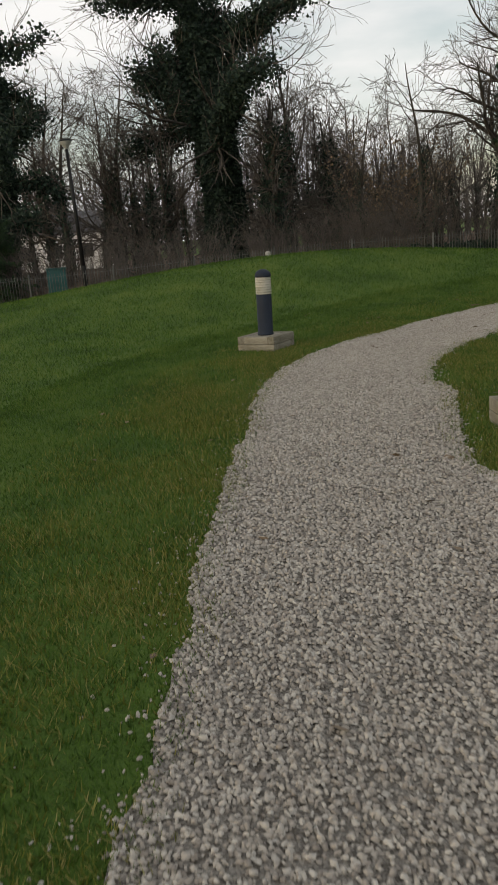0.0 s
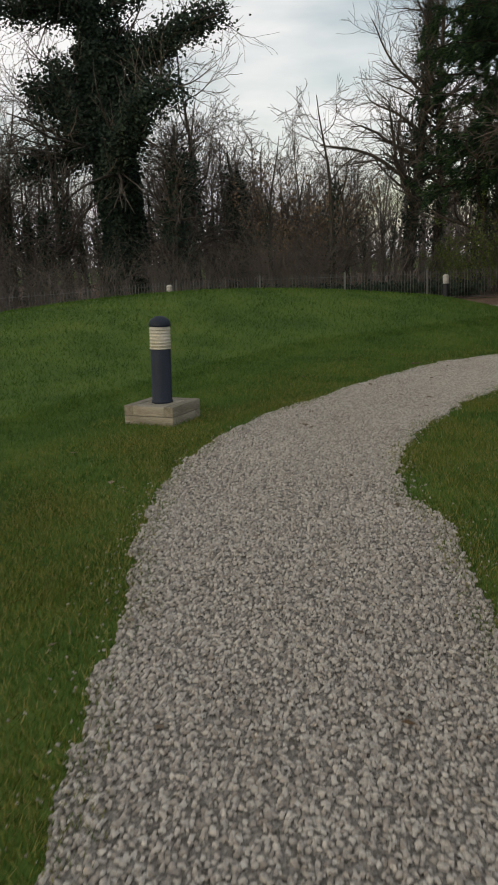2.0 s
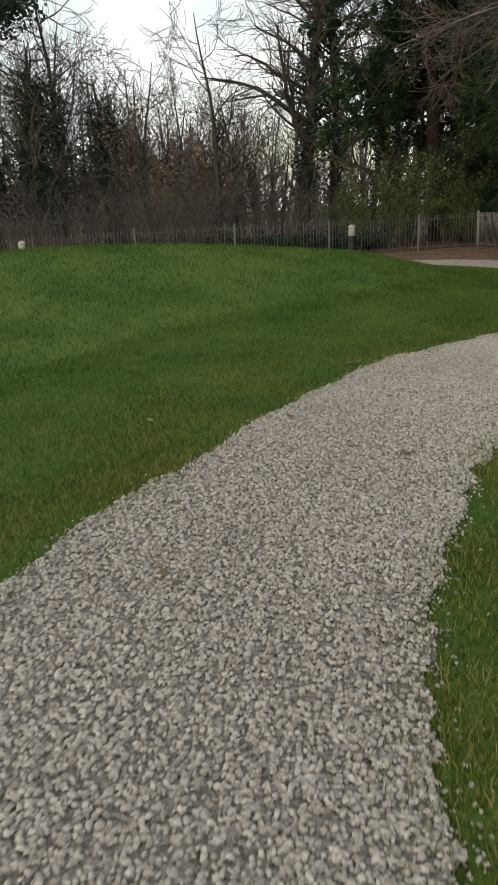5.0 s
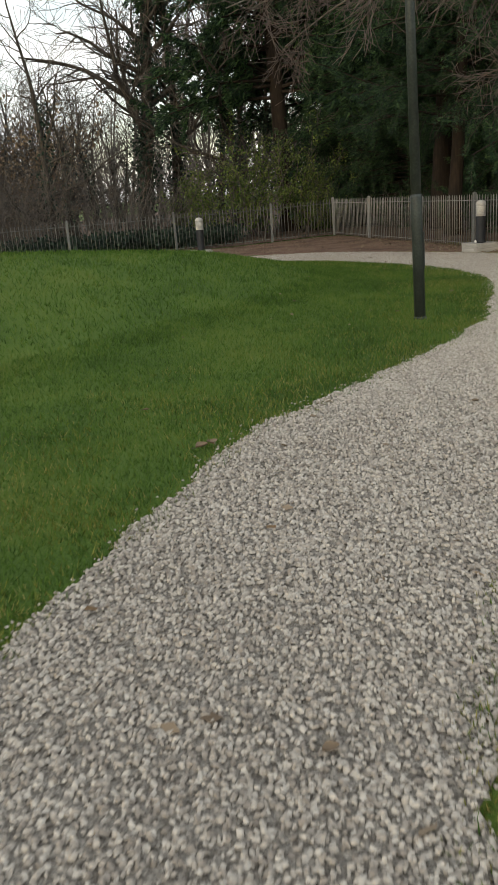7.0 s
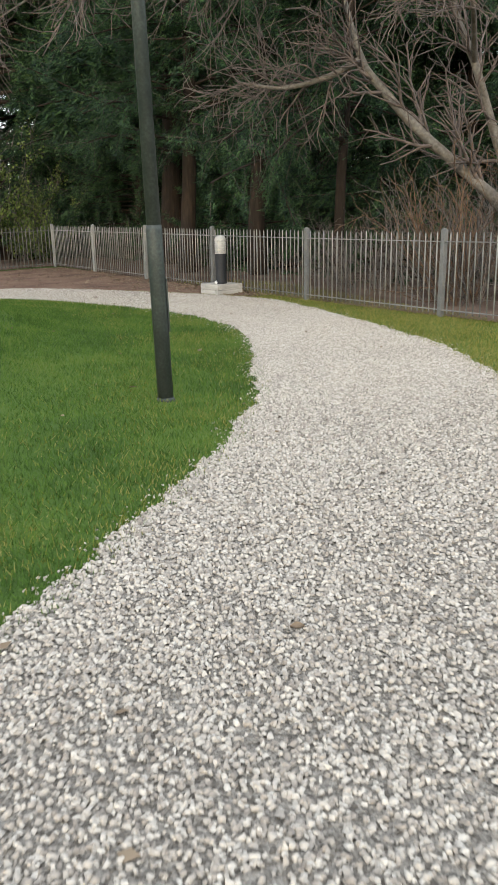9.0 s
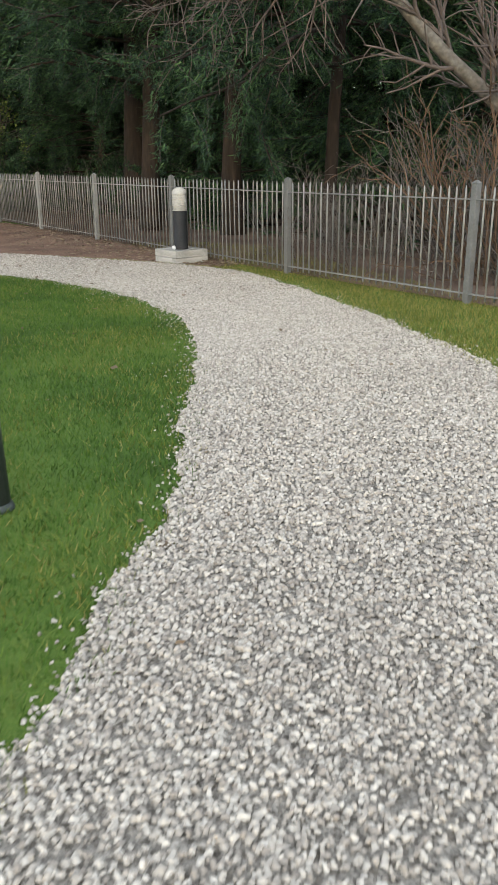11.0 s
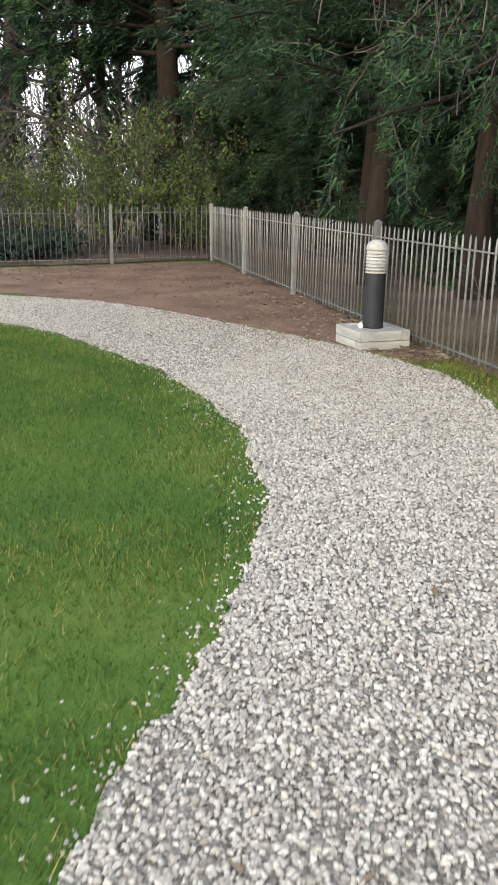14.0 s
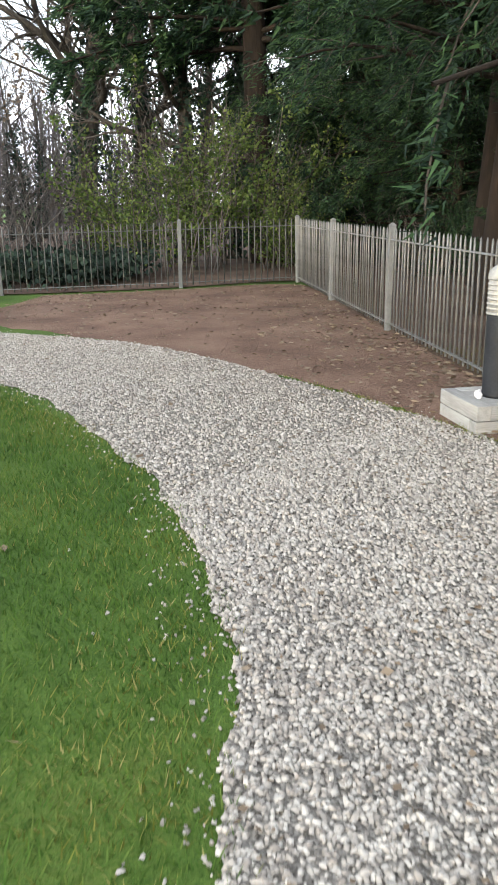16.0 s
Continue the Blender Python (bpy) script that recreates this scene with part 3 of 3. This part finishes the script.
bare_tree(place_tree("ivy_tree", "short bushy tree wrapped in dull green ivy behind the fence", -10.0, 38.7, 20), 15, 8.2, 0.42, 16, 2.6, M_BARK, M_TWIG, 5000, 0.9, 1.2, 0.03, 0.25)
bare_tree(place_tree("ivy_tree", "slim tree wrapped in dull green ivy amid the wood", -7.9, 43.5, 80), 16, 7.5, 0.3, 12, 2.4, M_BARK, M_TWIG, 3500, 0.9, 1.2, 0.03, 0.25)

# evergreens behind the fence
evergreens = []
OVERHANG = [(-3.8, -3.2, 2.2), (-3.2, -3.6, 2.7), (-3.6, -2.4, 2.8), (-2.6, -3.0, 3.2)]
for x, y, seed, tall, rad, reach, low, nb, ns in ((5.6, 41.2, 21, 21, 0.34, 4.9, 0.23, 150, 220000), (9.1, 31.6, 22, 14, 0.2, 3.8, 0.2, 70, 125000), (10.3, 29.9, 23, 15, 0.2, 4.1, 0.19, 72, 140000),
                                                  (11.2, 27.6, 24, 13, 0.12, 4.3, 0.2, 70, 140000), (-24.0, 33.0, 28, 8, 0.3, 4.0, 0.04, 50, 20000),
                                                  (14.6, 31.2, 21, 9, 0.2, 4.6, 0.02, 90, 90000)):
    evergreens.append(conifer(place_tree("evergreen_tree", "dark evergreen conifer with drooping green sprays behind the fence", x, y, 0 if seed == 24 else seed * 40, group="evergreens"), seed, tall, rad, reach, low, nb, ns,
                               {21: 0.23, 9: 0.18}.get(tall, 0.105), None, OVERHANG if seed == 24 else (), 0.4 if tall == 21 else 0.75, {21: 0.12, 9: 0.1}.get(tall, 0.085)))
for k, (x, y, z) in enumerate(((9.8, 35.2, 0.95), (13.6, 33.0, 1.05), (15.0, 28.2, 0.95), (12.5, 38.0, 1.1), (17.0, 33.5, 1.0), (9.5, 45.0, 1.1), (19.5, 28.0, 1.0), (16.0, 41.0, 1.1), (21.0, 35.0, 1.0), (7.9, 43.4, 1.0))):
    copy_thing(evergreens[(0, 2, 5)[k % 3]], pose(x, y, float(height(x, y)) - 0.05, 0, 0, 75 * k) @ Matrix.Scale(z, 4))
for k, (x, y, z) in enumerate(((12.8, 35.4, 0.9), (11.2, 40.0, 1.0), (16.5, 27.0, 0.9), (18.5, 31.5, 1.0), (15.5, 36.5, 1.0), (8.6, 43.5, 0.8), (20.5, 24.5, 0.8), (13.2, 29.0, 0.55), (11.4, 33.0, 0.5), (8.2, 40.4, 0.8), (9.6, 38.6, 0.7), (-19.8, 28.2, 0.42))):
    copy_thing(evergreens[5], pose(x, y, float(height(x, y)) - 0.05, 0, 0, 63 * k + 20) @ Matrix.Scale(z, 4))

# pale smooth tree arching over the fence
pale = place_tree("pale_tree", "pale-barked leafless tree arching over the railing fence", 12.6, 22.4, 0)
prng = np.random.default_rng(31)


def hung(points, r0, r1):
    p = glide(np.array(points, float), 16) - np.array((12.6, 22.4, float(height(12.6, 22.4)) - 0.05))
    return p, np.linspace(r0, r1, 16)


pale_limbs = [hung([(12.6, 22.4, -0.3), (11.71, 22.71, 1.14), (11.27, 23.03, 1.67), (10.5, 23.5, 2.45), (9.93, 23.76, 3.12), (9.66, 23.85, 3.49), (9.4, 24.0, 4.4)], 0.11, 0.045),
              hung([(12.75, 22.8, -0.3), (12.45, 23.2, 0.94), (12.0, 23.5, 2.3), (11.6, 23.66, 3.5), (11.18, 23.74, 4.38), (10.5, 23.6, 6.2)], 0.1, 0.04),
              hung([(9.66, 23.85, 3.49), (9.2, 24.1, 3.25), (8.58, 24.43, 3.12), (7.9, 24.6, 3.2)], 0.06, 0.02),
              hung([(9.4, 24.0, 4.4), (8.2, 23.4, 4.7), (6.6, 22.9, 4.5), (5.2, 22.6, 4.1)], 0.05, 0.012),
              hung([(11.18, 23.74, 4.38), (9.5, 22.4, 4.8), (7.6, 21.6, 4.9), (6.0, 21.4, 4.6)], 0.06, 0.012),
              hung([(11.6, 23.66, 3.5), (10.6, 22.4, 4.1), (9.4, 21.2, 4.2), (8.6, 20.4, 4.0)], 0.05, 0.012),
              hung([(9.4, 24.0, 4.4), (7.4, 24.0, 5.1), (5.2, 23.7, 4.9), (3.0, 23.4, 4.2)], 0.05, 0.01),
              hung([(10.5, 23.6, 6.2), (8.0, 24.5, 5.9), (5.5, 24.9, 5.3), (3.5, 25.2, 4.5)], 0.05, 0.01),
              hung([(8.0, 24.5, 5.9), (6.6, 25.6, 5.2), (5.2, 26.0, 4.6), (4.2, 26.2, 4.0)], 0.035, 0.01)]
p2, p3 = [], []
for s in pale_limbs:
    p2 += fork(prng, s, 18, 0.28, 0.98, 45, 0.4, 1.7, steps=5, wander=0.2, lift=0.0, tip=0.3)
for s in p2:
    p3 += fork(prng, s, 13, 0.15, 0.98, 42, 0.6, 0.75, steps=3, wander=0.2, tip=0.4)
for k, s in enumerate(pale_limbs):
    child("trunk" if k < 2 else "limb", mesh_from("trunk" if k < 2 else "limb", *tubes([s], 9), M_PALE_BARK, True), pale)
pv, pf = tubes([(p, np.maximum(r, 0.005)) for p, r in p2 + p3], 4)
tagged(child("brushwood", mesh_from("brushwood", pv, pf, M_PINK_TWIG, True), pale), kind="stuff")

# leafless wood beyond the fences
wrng = np.random.default_rng(5)
models = []
for k, (tall, rad, limbs, reach, dens) in enumerate(((11, 0.16, 15, 4.2, 0.85), (9, 0.12, 14, 3.6, 0.85), (12.5, 0.2, 16, 4.8, 0.85))):
    models.append(bare_tree(place_tree("bare_tree", "bare brown winter tree in the wood beyond the fence", (-26.5, -18.5, 4.2)[k], (43, 41, 49)[k], 30 * k, group="wood trees"), 41 + k, tall, rad, limbs, reach, M_BARK, M_TWIG, 900, 0.6, dens, 0.04, 0.14, thick=0.013, sides=6, angle=58))
for k in range(78):
    x, y = wrng.uniform(-32, 5), wrng.uniform(38.5, 62)
    if abs(x + 13.6) < 2 and y < 44 or -2.2 < x < 3 and y < 50:
        continue
    s = wrng.uniform(0.7, 1.05) * (0.66 if -11 < x < -1 else 1.0)
    copy_thing(models[k % 3], pose(x, y, float(height(x, y)) - 0.05, 0, 0, wrng.uniform(0, 360)) @ Matrix.Scale(s, 4))

# the far wood, uncountable stems and twigs
far_strands = []
for k in range(520):
    fx, fy = wrng.uniform(-85, 60), wrng.uniform(60, 110)
    tall = wrng.uniform(7, 11.5)
    base = np.array((fx, fy, -0.6))
    t0 = branch(wrng, base, (0, 0, 1), tall, 0.16, 3, 0.06, 0, 0.2)
    far_strands.append(t0)
    far_strands += [(p, np.maximum(r, 0.022)) for p, r in fork(wrng, t0, 26, 0.12, 0.97, 40, 0.35, tall * 0.36, steps=2, wander=0.2, lift=0.1, tip=0.4)]
v, f = tubes(far_strands, 3)
tagged(new("far_wood", mesh_from("far_wood", v, f, M_TWIG)), "distant dense leafless brown winter wood", "wood", kind="stuff")

shrubs = [bush(place_tree("brown_bush", "leafless brown thicket behind the fence", -4.5, 35.5, 0, "bush", "thicket"), 51, 3.4, 2.6, 18, M_TWIG),
          bush(place_tree("brown_bush", "leafless brown thicket behind the fence", -8.2, 34.2, 0, "bush", "thicket"), 52, 2.6, 3.0, 18, M_TWIG)]
for k in range(58):
    q = k / 44
    x = -24 + 34 * q + wrng.uniform(-0.6, 0.6)
    y = float(np.interp(x, [-18, -13, -8, -1.7, 4.4, 8], [28, 31, 34, 36.5, 38.5, 40])) + wrng.uniform(0, 4.5)
    if 0.5 < x < 8:
        continue
    copy_thing(shrubs[k % 2], pose(x, y, float(height(x, y)) - 0.05, 0, 0, wrng.uniform(0, 360)) @ Matrix.Scale(wrng.uniform(0.7, 1.2), 4))
for x, y, s in ((11.6, 23.6, 0.8), (12.2, 21.0, 0.85), (13.3, 19.0, 0.9), (12.9, 24.6, 0.9), (14.5, 22.5, 1.0), (11.0, 26.0, 0.6), (14.0, 25.5, 1.0), (15.5, 19.5, 1.1), (11.5, 31.0, 0.5), (13.0, 30.0, 0.6), (10.5, 33.5, 0.5), (12.0, 35.5, 0.7), (9.0, 37.5, 0.6), (15.0, 31.0, 0.8), (17.5, 24.0, 1.1), (18, 20, 1.2), (17, 28, 1.0), (10.6, 22.6, 0.5), (11.0, 20.4, 0.5), (11.6, 18.6, 0.55), (10.2, 24.4, 0.45), (12.2, 17.0, 0.6), (9.9, 26.0, 0.4), (11.5, 25.0, 0.6), (12.6, 22.6, 0.7)):
    copy_thing(shrubs[k % 2], pose(x, y, float(height(x, y)) - 0.05, 0, 0, wrng.uniform(0, 360)) @ Matrix.Scale(s, 4))
rust = bush(place_tree("rust_bush", "rusty brown twiggy shrub behind the fence", 11.3, 22.4, 0, "bush", "rust shrubs"), 53, 2.6, 2.2, 24, M_RUST_TWIG)
for x, y, s in ((13.4, 21.6, 1.1), (12.4, 20.0, 0.8)):
    copy_thing(rust, pose(x, y, float(height(x, y)) - 0.05, 0, 0, 120 * s) @ Matrix.Scale(s, 4))
green = bush(place_tree("yellow_green_shrub", "yellow-green leafy shrub beyond the corner of the fence", 3.6, 38.2, 0, "bush", "green shrubs"), 54, 3.6, 2.6, 16, M_TWIG, M_SHRUB, 5000, 0.058)
for x, y, s in ((5.3, 39.6, 1.1), (2.2, 41.5, 0.8), (6.4, 38.4, 0.7)):
    copy_thing(green, pose(x, y, float(height(x, y)) - 0.05, 0, 0, 90 * s) @ Matrix.Scale(s, 4))
brown = bush(place_tree("copper_bush", "dense conical reddish-brown bush beyond the fence", -5.3, 44.0, 0, "bush"), 55, 6.2, 2.4, 40, M_TWIG, M_LITTER, 7000, 0.1)


# low ivy and bramble at the foot of the far fence
irng = np.random.default_rng(61)
ix = irng.uniform(-8, 3.2, 900)
iy = np.interp(ix, [-7.8, -1.7, 1.4, 4.4], [31.9, 34.2, 35.2, 36.0]) + irng.uniform(0.3, 2.8, 900)
mound_at = np.repeat(np.stack([ix, iy, height(ix, iy) + 0.1], -1), 16, 0) + irng.normal(size=(14400, 3)) * (0.22, 0.22, 0.14) + np.array((0, 0, 0.25))
v, f = leaf_quads(irng, mound_at, 0.11, 1.1)
tagged(new("ground_ivy", mesh_from("ground_ivy", v, f, M_IVY)), "low dark ivy and bramble along the fence foot", "ivy", kind="stuff")

# ---- far house, van and bin ----
def house(x, y, turn):
    root = tagged(new("white_house"), "distant white rendered house with slate roof behind trees", "house")
    root.matrix_world = pose(x, y, -0.5, 0, 0, turn)
    part("wall", box(9, 6, 3.2, (0, 0, 1.6), 0.02), M_WHITE, root)
    bm = bmesh.new()
    pts = [bm.verts.new(p) for p in ((-4.8, -3.3, 3.2), (4.8, -3.3, 3.2), (4.8, 3.3, 3.2), (-4.8, 3.3, 3.2), (-4.8, 0, 5.2), (4.8, 0, 5.2))]
    for f in ((0, 1, 5, 4), (2, 3, 4, 5), (0, 4, 3), (1, 2, 5), (3, 2, 1, 0)):
        bm.faces.new([pts[i] for i in f])
    part("roof", bm, M_SLATE, root, "dark slate roof")
    for wx in (-3, -0.6, 2.2):
        part("window", box(1.3, 0.08, 1.2, (wx, -3.02, 1.7), 0.01), M_PANE, root)
    return root


house(-41, 66, 25)
van = tagged(new("white_van"), "white van parked beyond the thicket", "van")
van.matrix_world = pose(21.5, 36, -0.2, 0, 0, 30)
part("body", box(4.6, 1.9, 1.5, (0, 0, 1.15), 0.15), M_WHITE, van)
part("cab", box(1.4, 1.8, 0.7, (1.2, 0, 2.0), 0.2), M_WHITE, van)
part("windscreen", box(1.0, 1.84, 0.5, (1.3, 0, 1.98), 0.1), M_PANE, van)
for wx in (-1.4, 1.4):
    for wy in (-0.9, 0.9):
        part("wheel", lathe([(0.2, -0.1), (0.33, -0.09), (0.34, 0), (0.33, 0.09), (0.2, 0.1)], 20), M_BLACK, van, "", pose(wx, wy, 0.34, 90, 0, 0))
cab = tagged(new("utility_cabinet"), "teal utility cabinet beside the far lamp post", "cabinet")
cab.matrix_world = pose(-17.0, 29.2, float(height(-17, 29.2)), 0, 0, 30)
part("body", box(0.8, 0.5, 1.3, (0, 0, 0.65), 0.02), M_TEAL, cab)
part("lid", box(0.86, 0.56, 0.06, (0, 0, 1.33), 0.015), M_TEAL, cab)

# ---- loose gravel, grass and leaves ----
srng = np.random.default_rng(77)


def on_path(n, stray):
    seg = np.linalg.norm((edge_a[1:] + edge_b[1:] - edge_a[:-1] - edge_b[:-1]) / 2, axis=1)
    wide = np.linalg.norm(edge_b[1:] - edge_a[1:], axis=1)
    mid_y = (edge_a[1:, 1] + edge_b[1:, 1]) / 2
    w = seg * wide * np.where(mid_y < 0, 0.02, 1.0) * np.where(mid_y > 25.5, 0.4, 1.0)
    k = srng.choice(len(w), n, p=w / w.sum())
    u = srng.random(n)
    if stray:
        u = np.where(srng.random(n) < 0.5, -srng.exponential(0.04, n), 1 + srng.exponential(0.04, n))
    if stray:
        calm = 1 - 0.6 * ease(6, 10, edge_a[k, 1]) * (1 - ease(18, 21, edge_a[k, 1]))
        u = np.where(u < 0, u * calm, 1 + (u - 1) * calm)
    f = srng.random((n, 1))
    a, b = edge_a[k] * (1 - f) + edge_a[k + 1] * f, edge_b[k] * (1 - f) + edge_b[k + 1] * f
    return a + (b - a) * u[:, None]


def stones(xy, size, lift):
    n = len(xy)
    cube = np.array([(-1, -1, -1), (1, -1, -1), (1, 1, -1), (-1, 1, -1), (-1, -1, 1), (1, -1, 1), (1, 1, 1), (-1, 1, 1)], float) * 0.5
    quad = np.array([(4, 5, 6, 7), (0, 1, 5, 4), (1, 2, 6, 5), (2, 3, 7, 6), (3, 0, 4, 7)])
    v = cube[None] + srng.normal(size=(n, 8, 3)) * 0.13
    v[:, 4:, :2] *= srng.uniform(0.5, 0.85, (n, 1, 1))
    s = size * srng.uniform(0.6, 1.3, (n, 1, 1)) * np.concatenate([srng.uniform(1.0, 1.7, (n, 1, 1)), srng.uniform(0.75, 1.05, (n, 1, 1)), srng.uniform(0.6, 0.95, (n, 1, 1))], 2)
    v = v * s
    for i, j in ((0, 2), (1, 2), (0, 1)):
        a = srng.uniform(0, 2 * np.pi, n) if (i, j) == (0, 1) else srng.normal(size=n) * 0.35
        c, d = np.cos(a)[:, None], np.sin(a)[:, None]
        p, q = v[..., i].copy(), v[..., j].copy()
        v[..., i], v[..., j] = p * c - q * d, p * d + q * c
    z = height(xy[:, 0], xy[:, 1]) + lift + srng.uniform(0, 0.008, n)
    v += np.concatenate([xy, z[:, None]], 1)[:, None]
    return v.reshape(-1, 3), (quad[None] + 8 * np.arange(n)[:, None, None]).reshape(-1, 4)


sv, sf = stones(on_path(215000, False), 0.0128, 0.013)
tagged(new("gravel", mesh_from("gravel", sv, sf, M_STONE, True)), "loose pale grey and pinkish crushed gravel stones", "gravel", kind="stuff")
sv, sf = stones(on_path(4000, True), 0.0095, 0.002)
tagged(new("stray_gravel", mesh_from("stray_gravel", sv, sf, M_STONE, True)), "stray gravel stones scattered in the grass edge", "gravel", kind="stuff")

centre = (edge_a + edge_b) / 2
half_w = np.linalg.norm(edge_b - edge_a, axis=1) / 2


def path_gap(xy):
    """Metres outside the path's edge (negative on it)."""
    out = np.empty(len(xy))
    for i in range(0, len(xy), 20000):
        d = np.linalg.norm(xy[i:i + 20000, None] - centre[None, ::6], axis=2)
        k = d.argmin(1)
        out[i:i + 20000] = d[np.arange(len(k)), k] - half_w[::6][k]
    return out


def in_soil(xy):
    pts = np.concatenate([soil_in[::8], soil_out[::-8]])
    inside = np.zeros(len(xy), bool)
    for (x0, y0), (x1, y1) in zip(pts, np.roll(pts, -1, 0)):
        c = (y0 > xy[:, 1]) != (y1 > xy[:, 1])
        inside ^= c & (xy[:, 0] < (x1 - x0) * (xy[:, 1] - y0) / (y1 - y0 + 1e-9) + x0)
    return inside


def blades(xy, tall, wide):
    n = len(xy)
    a = srng.uniform(0, 2 * np.pi, n)
    h = tall * srng.uniform(0.5, 1.4, n)
    base = np.stack([xy[:, 0], xy[:, 1], height(xy[:, 0], xy[:, 1]) - 0.003], -1)
    s = np.stack([np.cos(a), np.sin(a), np.zeros(n)], -1) * wide
    bend = np.stack([srng.normal(size=n) * 0.5, srng.normal(size=n) * 0.5, np.ones(n)], -1) * h[:, None]
    v = np.stack([base - s, base + s, base + bend], 1).reshape(-1, 3)
    return v, np.arange(3 * n).reshape(-1, 3)


def lawn(n, x0, x1, y0, y1, near, far):
    xy = np.stack([srng.uniform(x0, x1, n), srng.uniform(y0, y1, n)], -1)
    g = path_gap(xy)
    keep = (g > near) & (g < far) & ~in_soil(xy) & (srng.random(n) < np.clip(0.3 + (g - near) * 4, 0, 1))
    return xy[keep]


near_xy = lawn(1150000, -2.6, 10, -0.6, 29, -0.13, 2.6)
mossy = (near_xy[:, 0] > 6.3) & (near_xy[:, 1] > 12.5) & (path_gap(near_xy + (0.3, -0.1)) > path_gap(near_xy)) & (srng.random(len(near_xy)) < 0.85)
bank_xy, near_xy = near_xy[mossy], near_xy[~mossy]
bv, bf = blades(near_xy, 0.036, 0.0034)
tagged(new("grass", mesh_from("grass", bv, bf, M_BLADE)), "short mown green grass beside the gravel path", "grass", kind="stuff")
edge_xy = lawn(2300000, -1, 10, -0.6, 29, -0.16, 1.5)
edge_xy = edge_xy[srng.random(len(edge_xy)) < np.array([0.42 + 0.9 * noise.noise(Vector((x * 1.3, y * 1.3, 3.0))) for x, y in edge_xy]) * (1 - 0.75 * ease(0.2, 1.5, path_gap(edge_xy))) * (1 - 0.72 * ease(9, 14, edge_xy[:, 1]))]
edge_xy = np.concatenate([edge_xy, bank_xy])
bv, bf = blades(edge_xy, 0.036, 0.0034)
tagged(new("edge_grass", mesh_from("edge_grass", bv, bf, M_OLIVE)), "sparse yellowish grass and moss along the gravel edge", "grass", kind="stuff")
far_xy = lawn(400000, -14, 6, 3, 31, 2.1, 40)
bv, bf = blades(far_xy, 0.05, 0.006)
tagged(new("far_grass", mesh_from("far_grass", bv, bf, M_BLADE)), "short mown green grass over the mound", "grass", kind="stuff")

lv = np.concatenate([soil_in[srng.integers(0, 160, 2600)] * 0 + (lambda k, u: soil_in[k] * (1 - u) + soil_out[k] * u)(srng.integers(0, 160, 2600), srng.random((2600, 1)) ** 0.6), on_path(160, False), near_xy[srng.integers(0, len(near_xy), 90)]])
lat = np.concatenate([lv, (height(lv[:, 0], lv[:, 1]) + 0.03)[:, None]], 1)
v, f = leaf_quads(srng, lat, 0.05, 1.3, np.array((0, 0, 0.0)), 1.0)
v[:, 2] = (v[:, 2] - np.repeat(lat[:, 2], 4)) * 0.3 + np.repeat(lat[:, 2], 4) - 0.008
tagged(new("fallen_leaves", mesh_from("fallen_leaves", v, f, M_LITTER)), "brown fallen leaves on soil, gravel and grass", "leaves", kind="stuff")

crumb_u = 1 - srng.random((1600, 1)) ** 1.6
crumb_k = srng.integers(int(NP * 0.68), int(NP * 0.9), 1600)
crumb = edge_a[crumb_k] * (1 - crumb_u) + edge_b[crumb_k] * crumb_u
crumb_at = np.concatenate([crumb, (height(crumb[:, 0], crumb[:, 1]) + 0.028)[:, None]], 1)
v, f = leaf_quads(srng, crumb_at, 0.022, 1.3)
v[:, 2] = (v[:, 2] - np.repeat(crumb_at[:, 2], 4)) * 0.3 + np.repeat(crumb_at[:, 2], 4)
tagged(new("leaf_crumbs", mesh_from("leaf_crumbs", v, f, M_LITTER)), "small brown leaf crumbs strewn on the gravel", "leaves", kind="stuff")


# ---- small finds ----
def curled_leaf(x, y, z, turn, size):
    root = tagged(new("fallen_leaf", None), "large curled tan leaf lying at the grass edge", "leaf", group="curled leaves")
    root.matrix_world = pose(x, y, z, 0, 0, turn)
    bm = bmesh.new()
    rows = []
    for i in range(7):
        q = i / 6
        w = size * 0.42 * math.sin(math.pi * min(0.97, q * 0.94 + 0.03))
        rows.append([bm.verts.new((size * (q - 0.5), w * e, 0.006 + size * (0.35 * e * e * (0.3 + w / size) + 0.25 * (q - 0.5) ** 2))) for e in (-1, -0.5, 0, 0.5, 1)])
    for a, b in zip(rows, rows[1:]):
        for k in range(4):
            bm.faces.new((a[k], a[k + 1], b[k + 1], b[k])).smooth = True
    part("blade", bm, M_LITTER, root)
    part("stalk", lathe([(0.0016, 0), (0.001, size * 0.4)], 5), M_TWIG, root, "", pose(-size * 0.5, 0, 0.01, 0, -80, 0))
    return root


for x, y, turn, size in ((2.28, 13.36, 40, 0.09), (2.34, 13.42, 110, 0.08), (1.9, 14.2, 10, 0.045), (0.95, 12.0, 70, 0.05), (2.63, 10.6, 20, 0.05), (4.1, 14.0, 160, 0.05)):
    curled_leaf(x, y, float(height(x, y)) + 0.02, turn, size)

scrap = tagged(new("paper_scrap"), "crumpled white paper scrap on the timber plinth", "paper")
scrap.matrix_world = pose(7.95, 26.06, float(height(8.1, 26.2)) + 0.187, 0, 0, 30)
bm = bmesh.new()
bmesh.ops.create_icosphere(bm, subdivisions=2, radius=0.024)
for vert in bm.verts:
    vert.co *= 1 + 0.5 * noise.noise(vert.co * 60)
    vert.co.z = vert.co.z * 1.3 + 0.04
part("crumple", bm, M_WHITE, scrap)
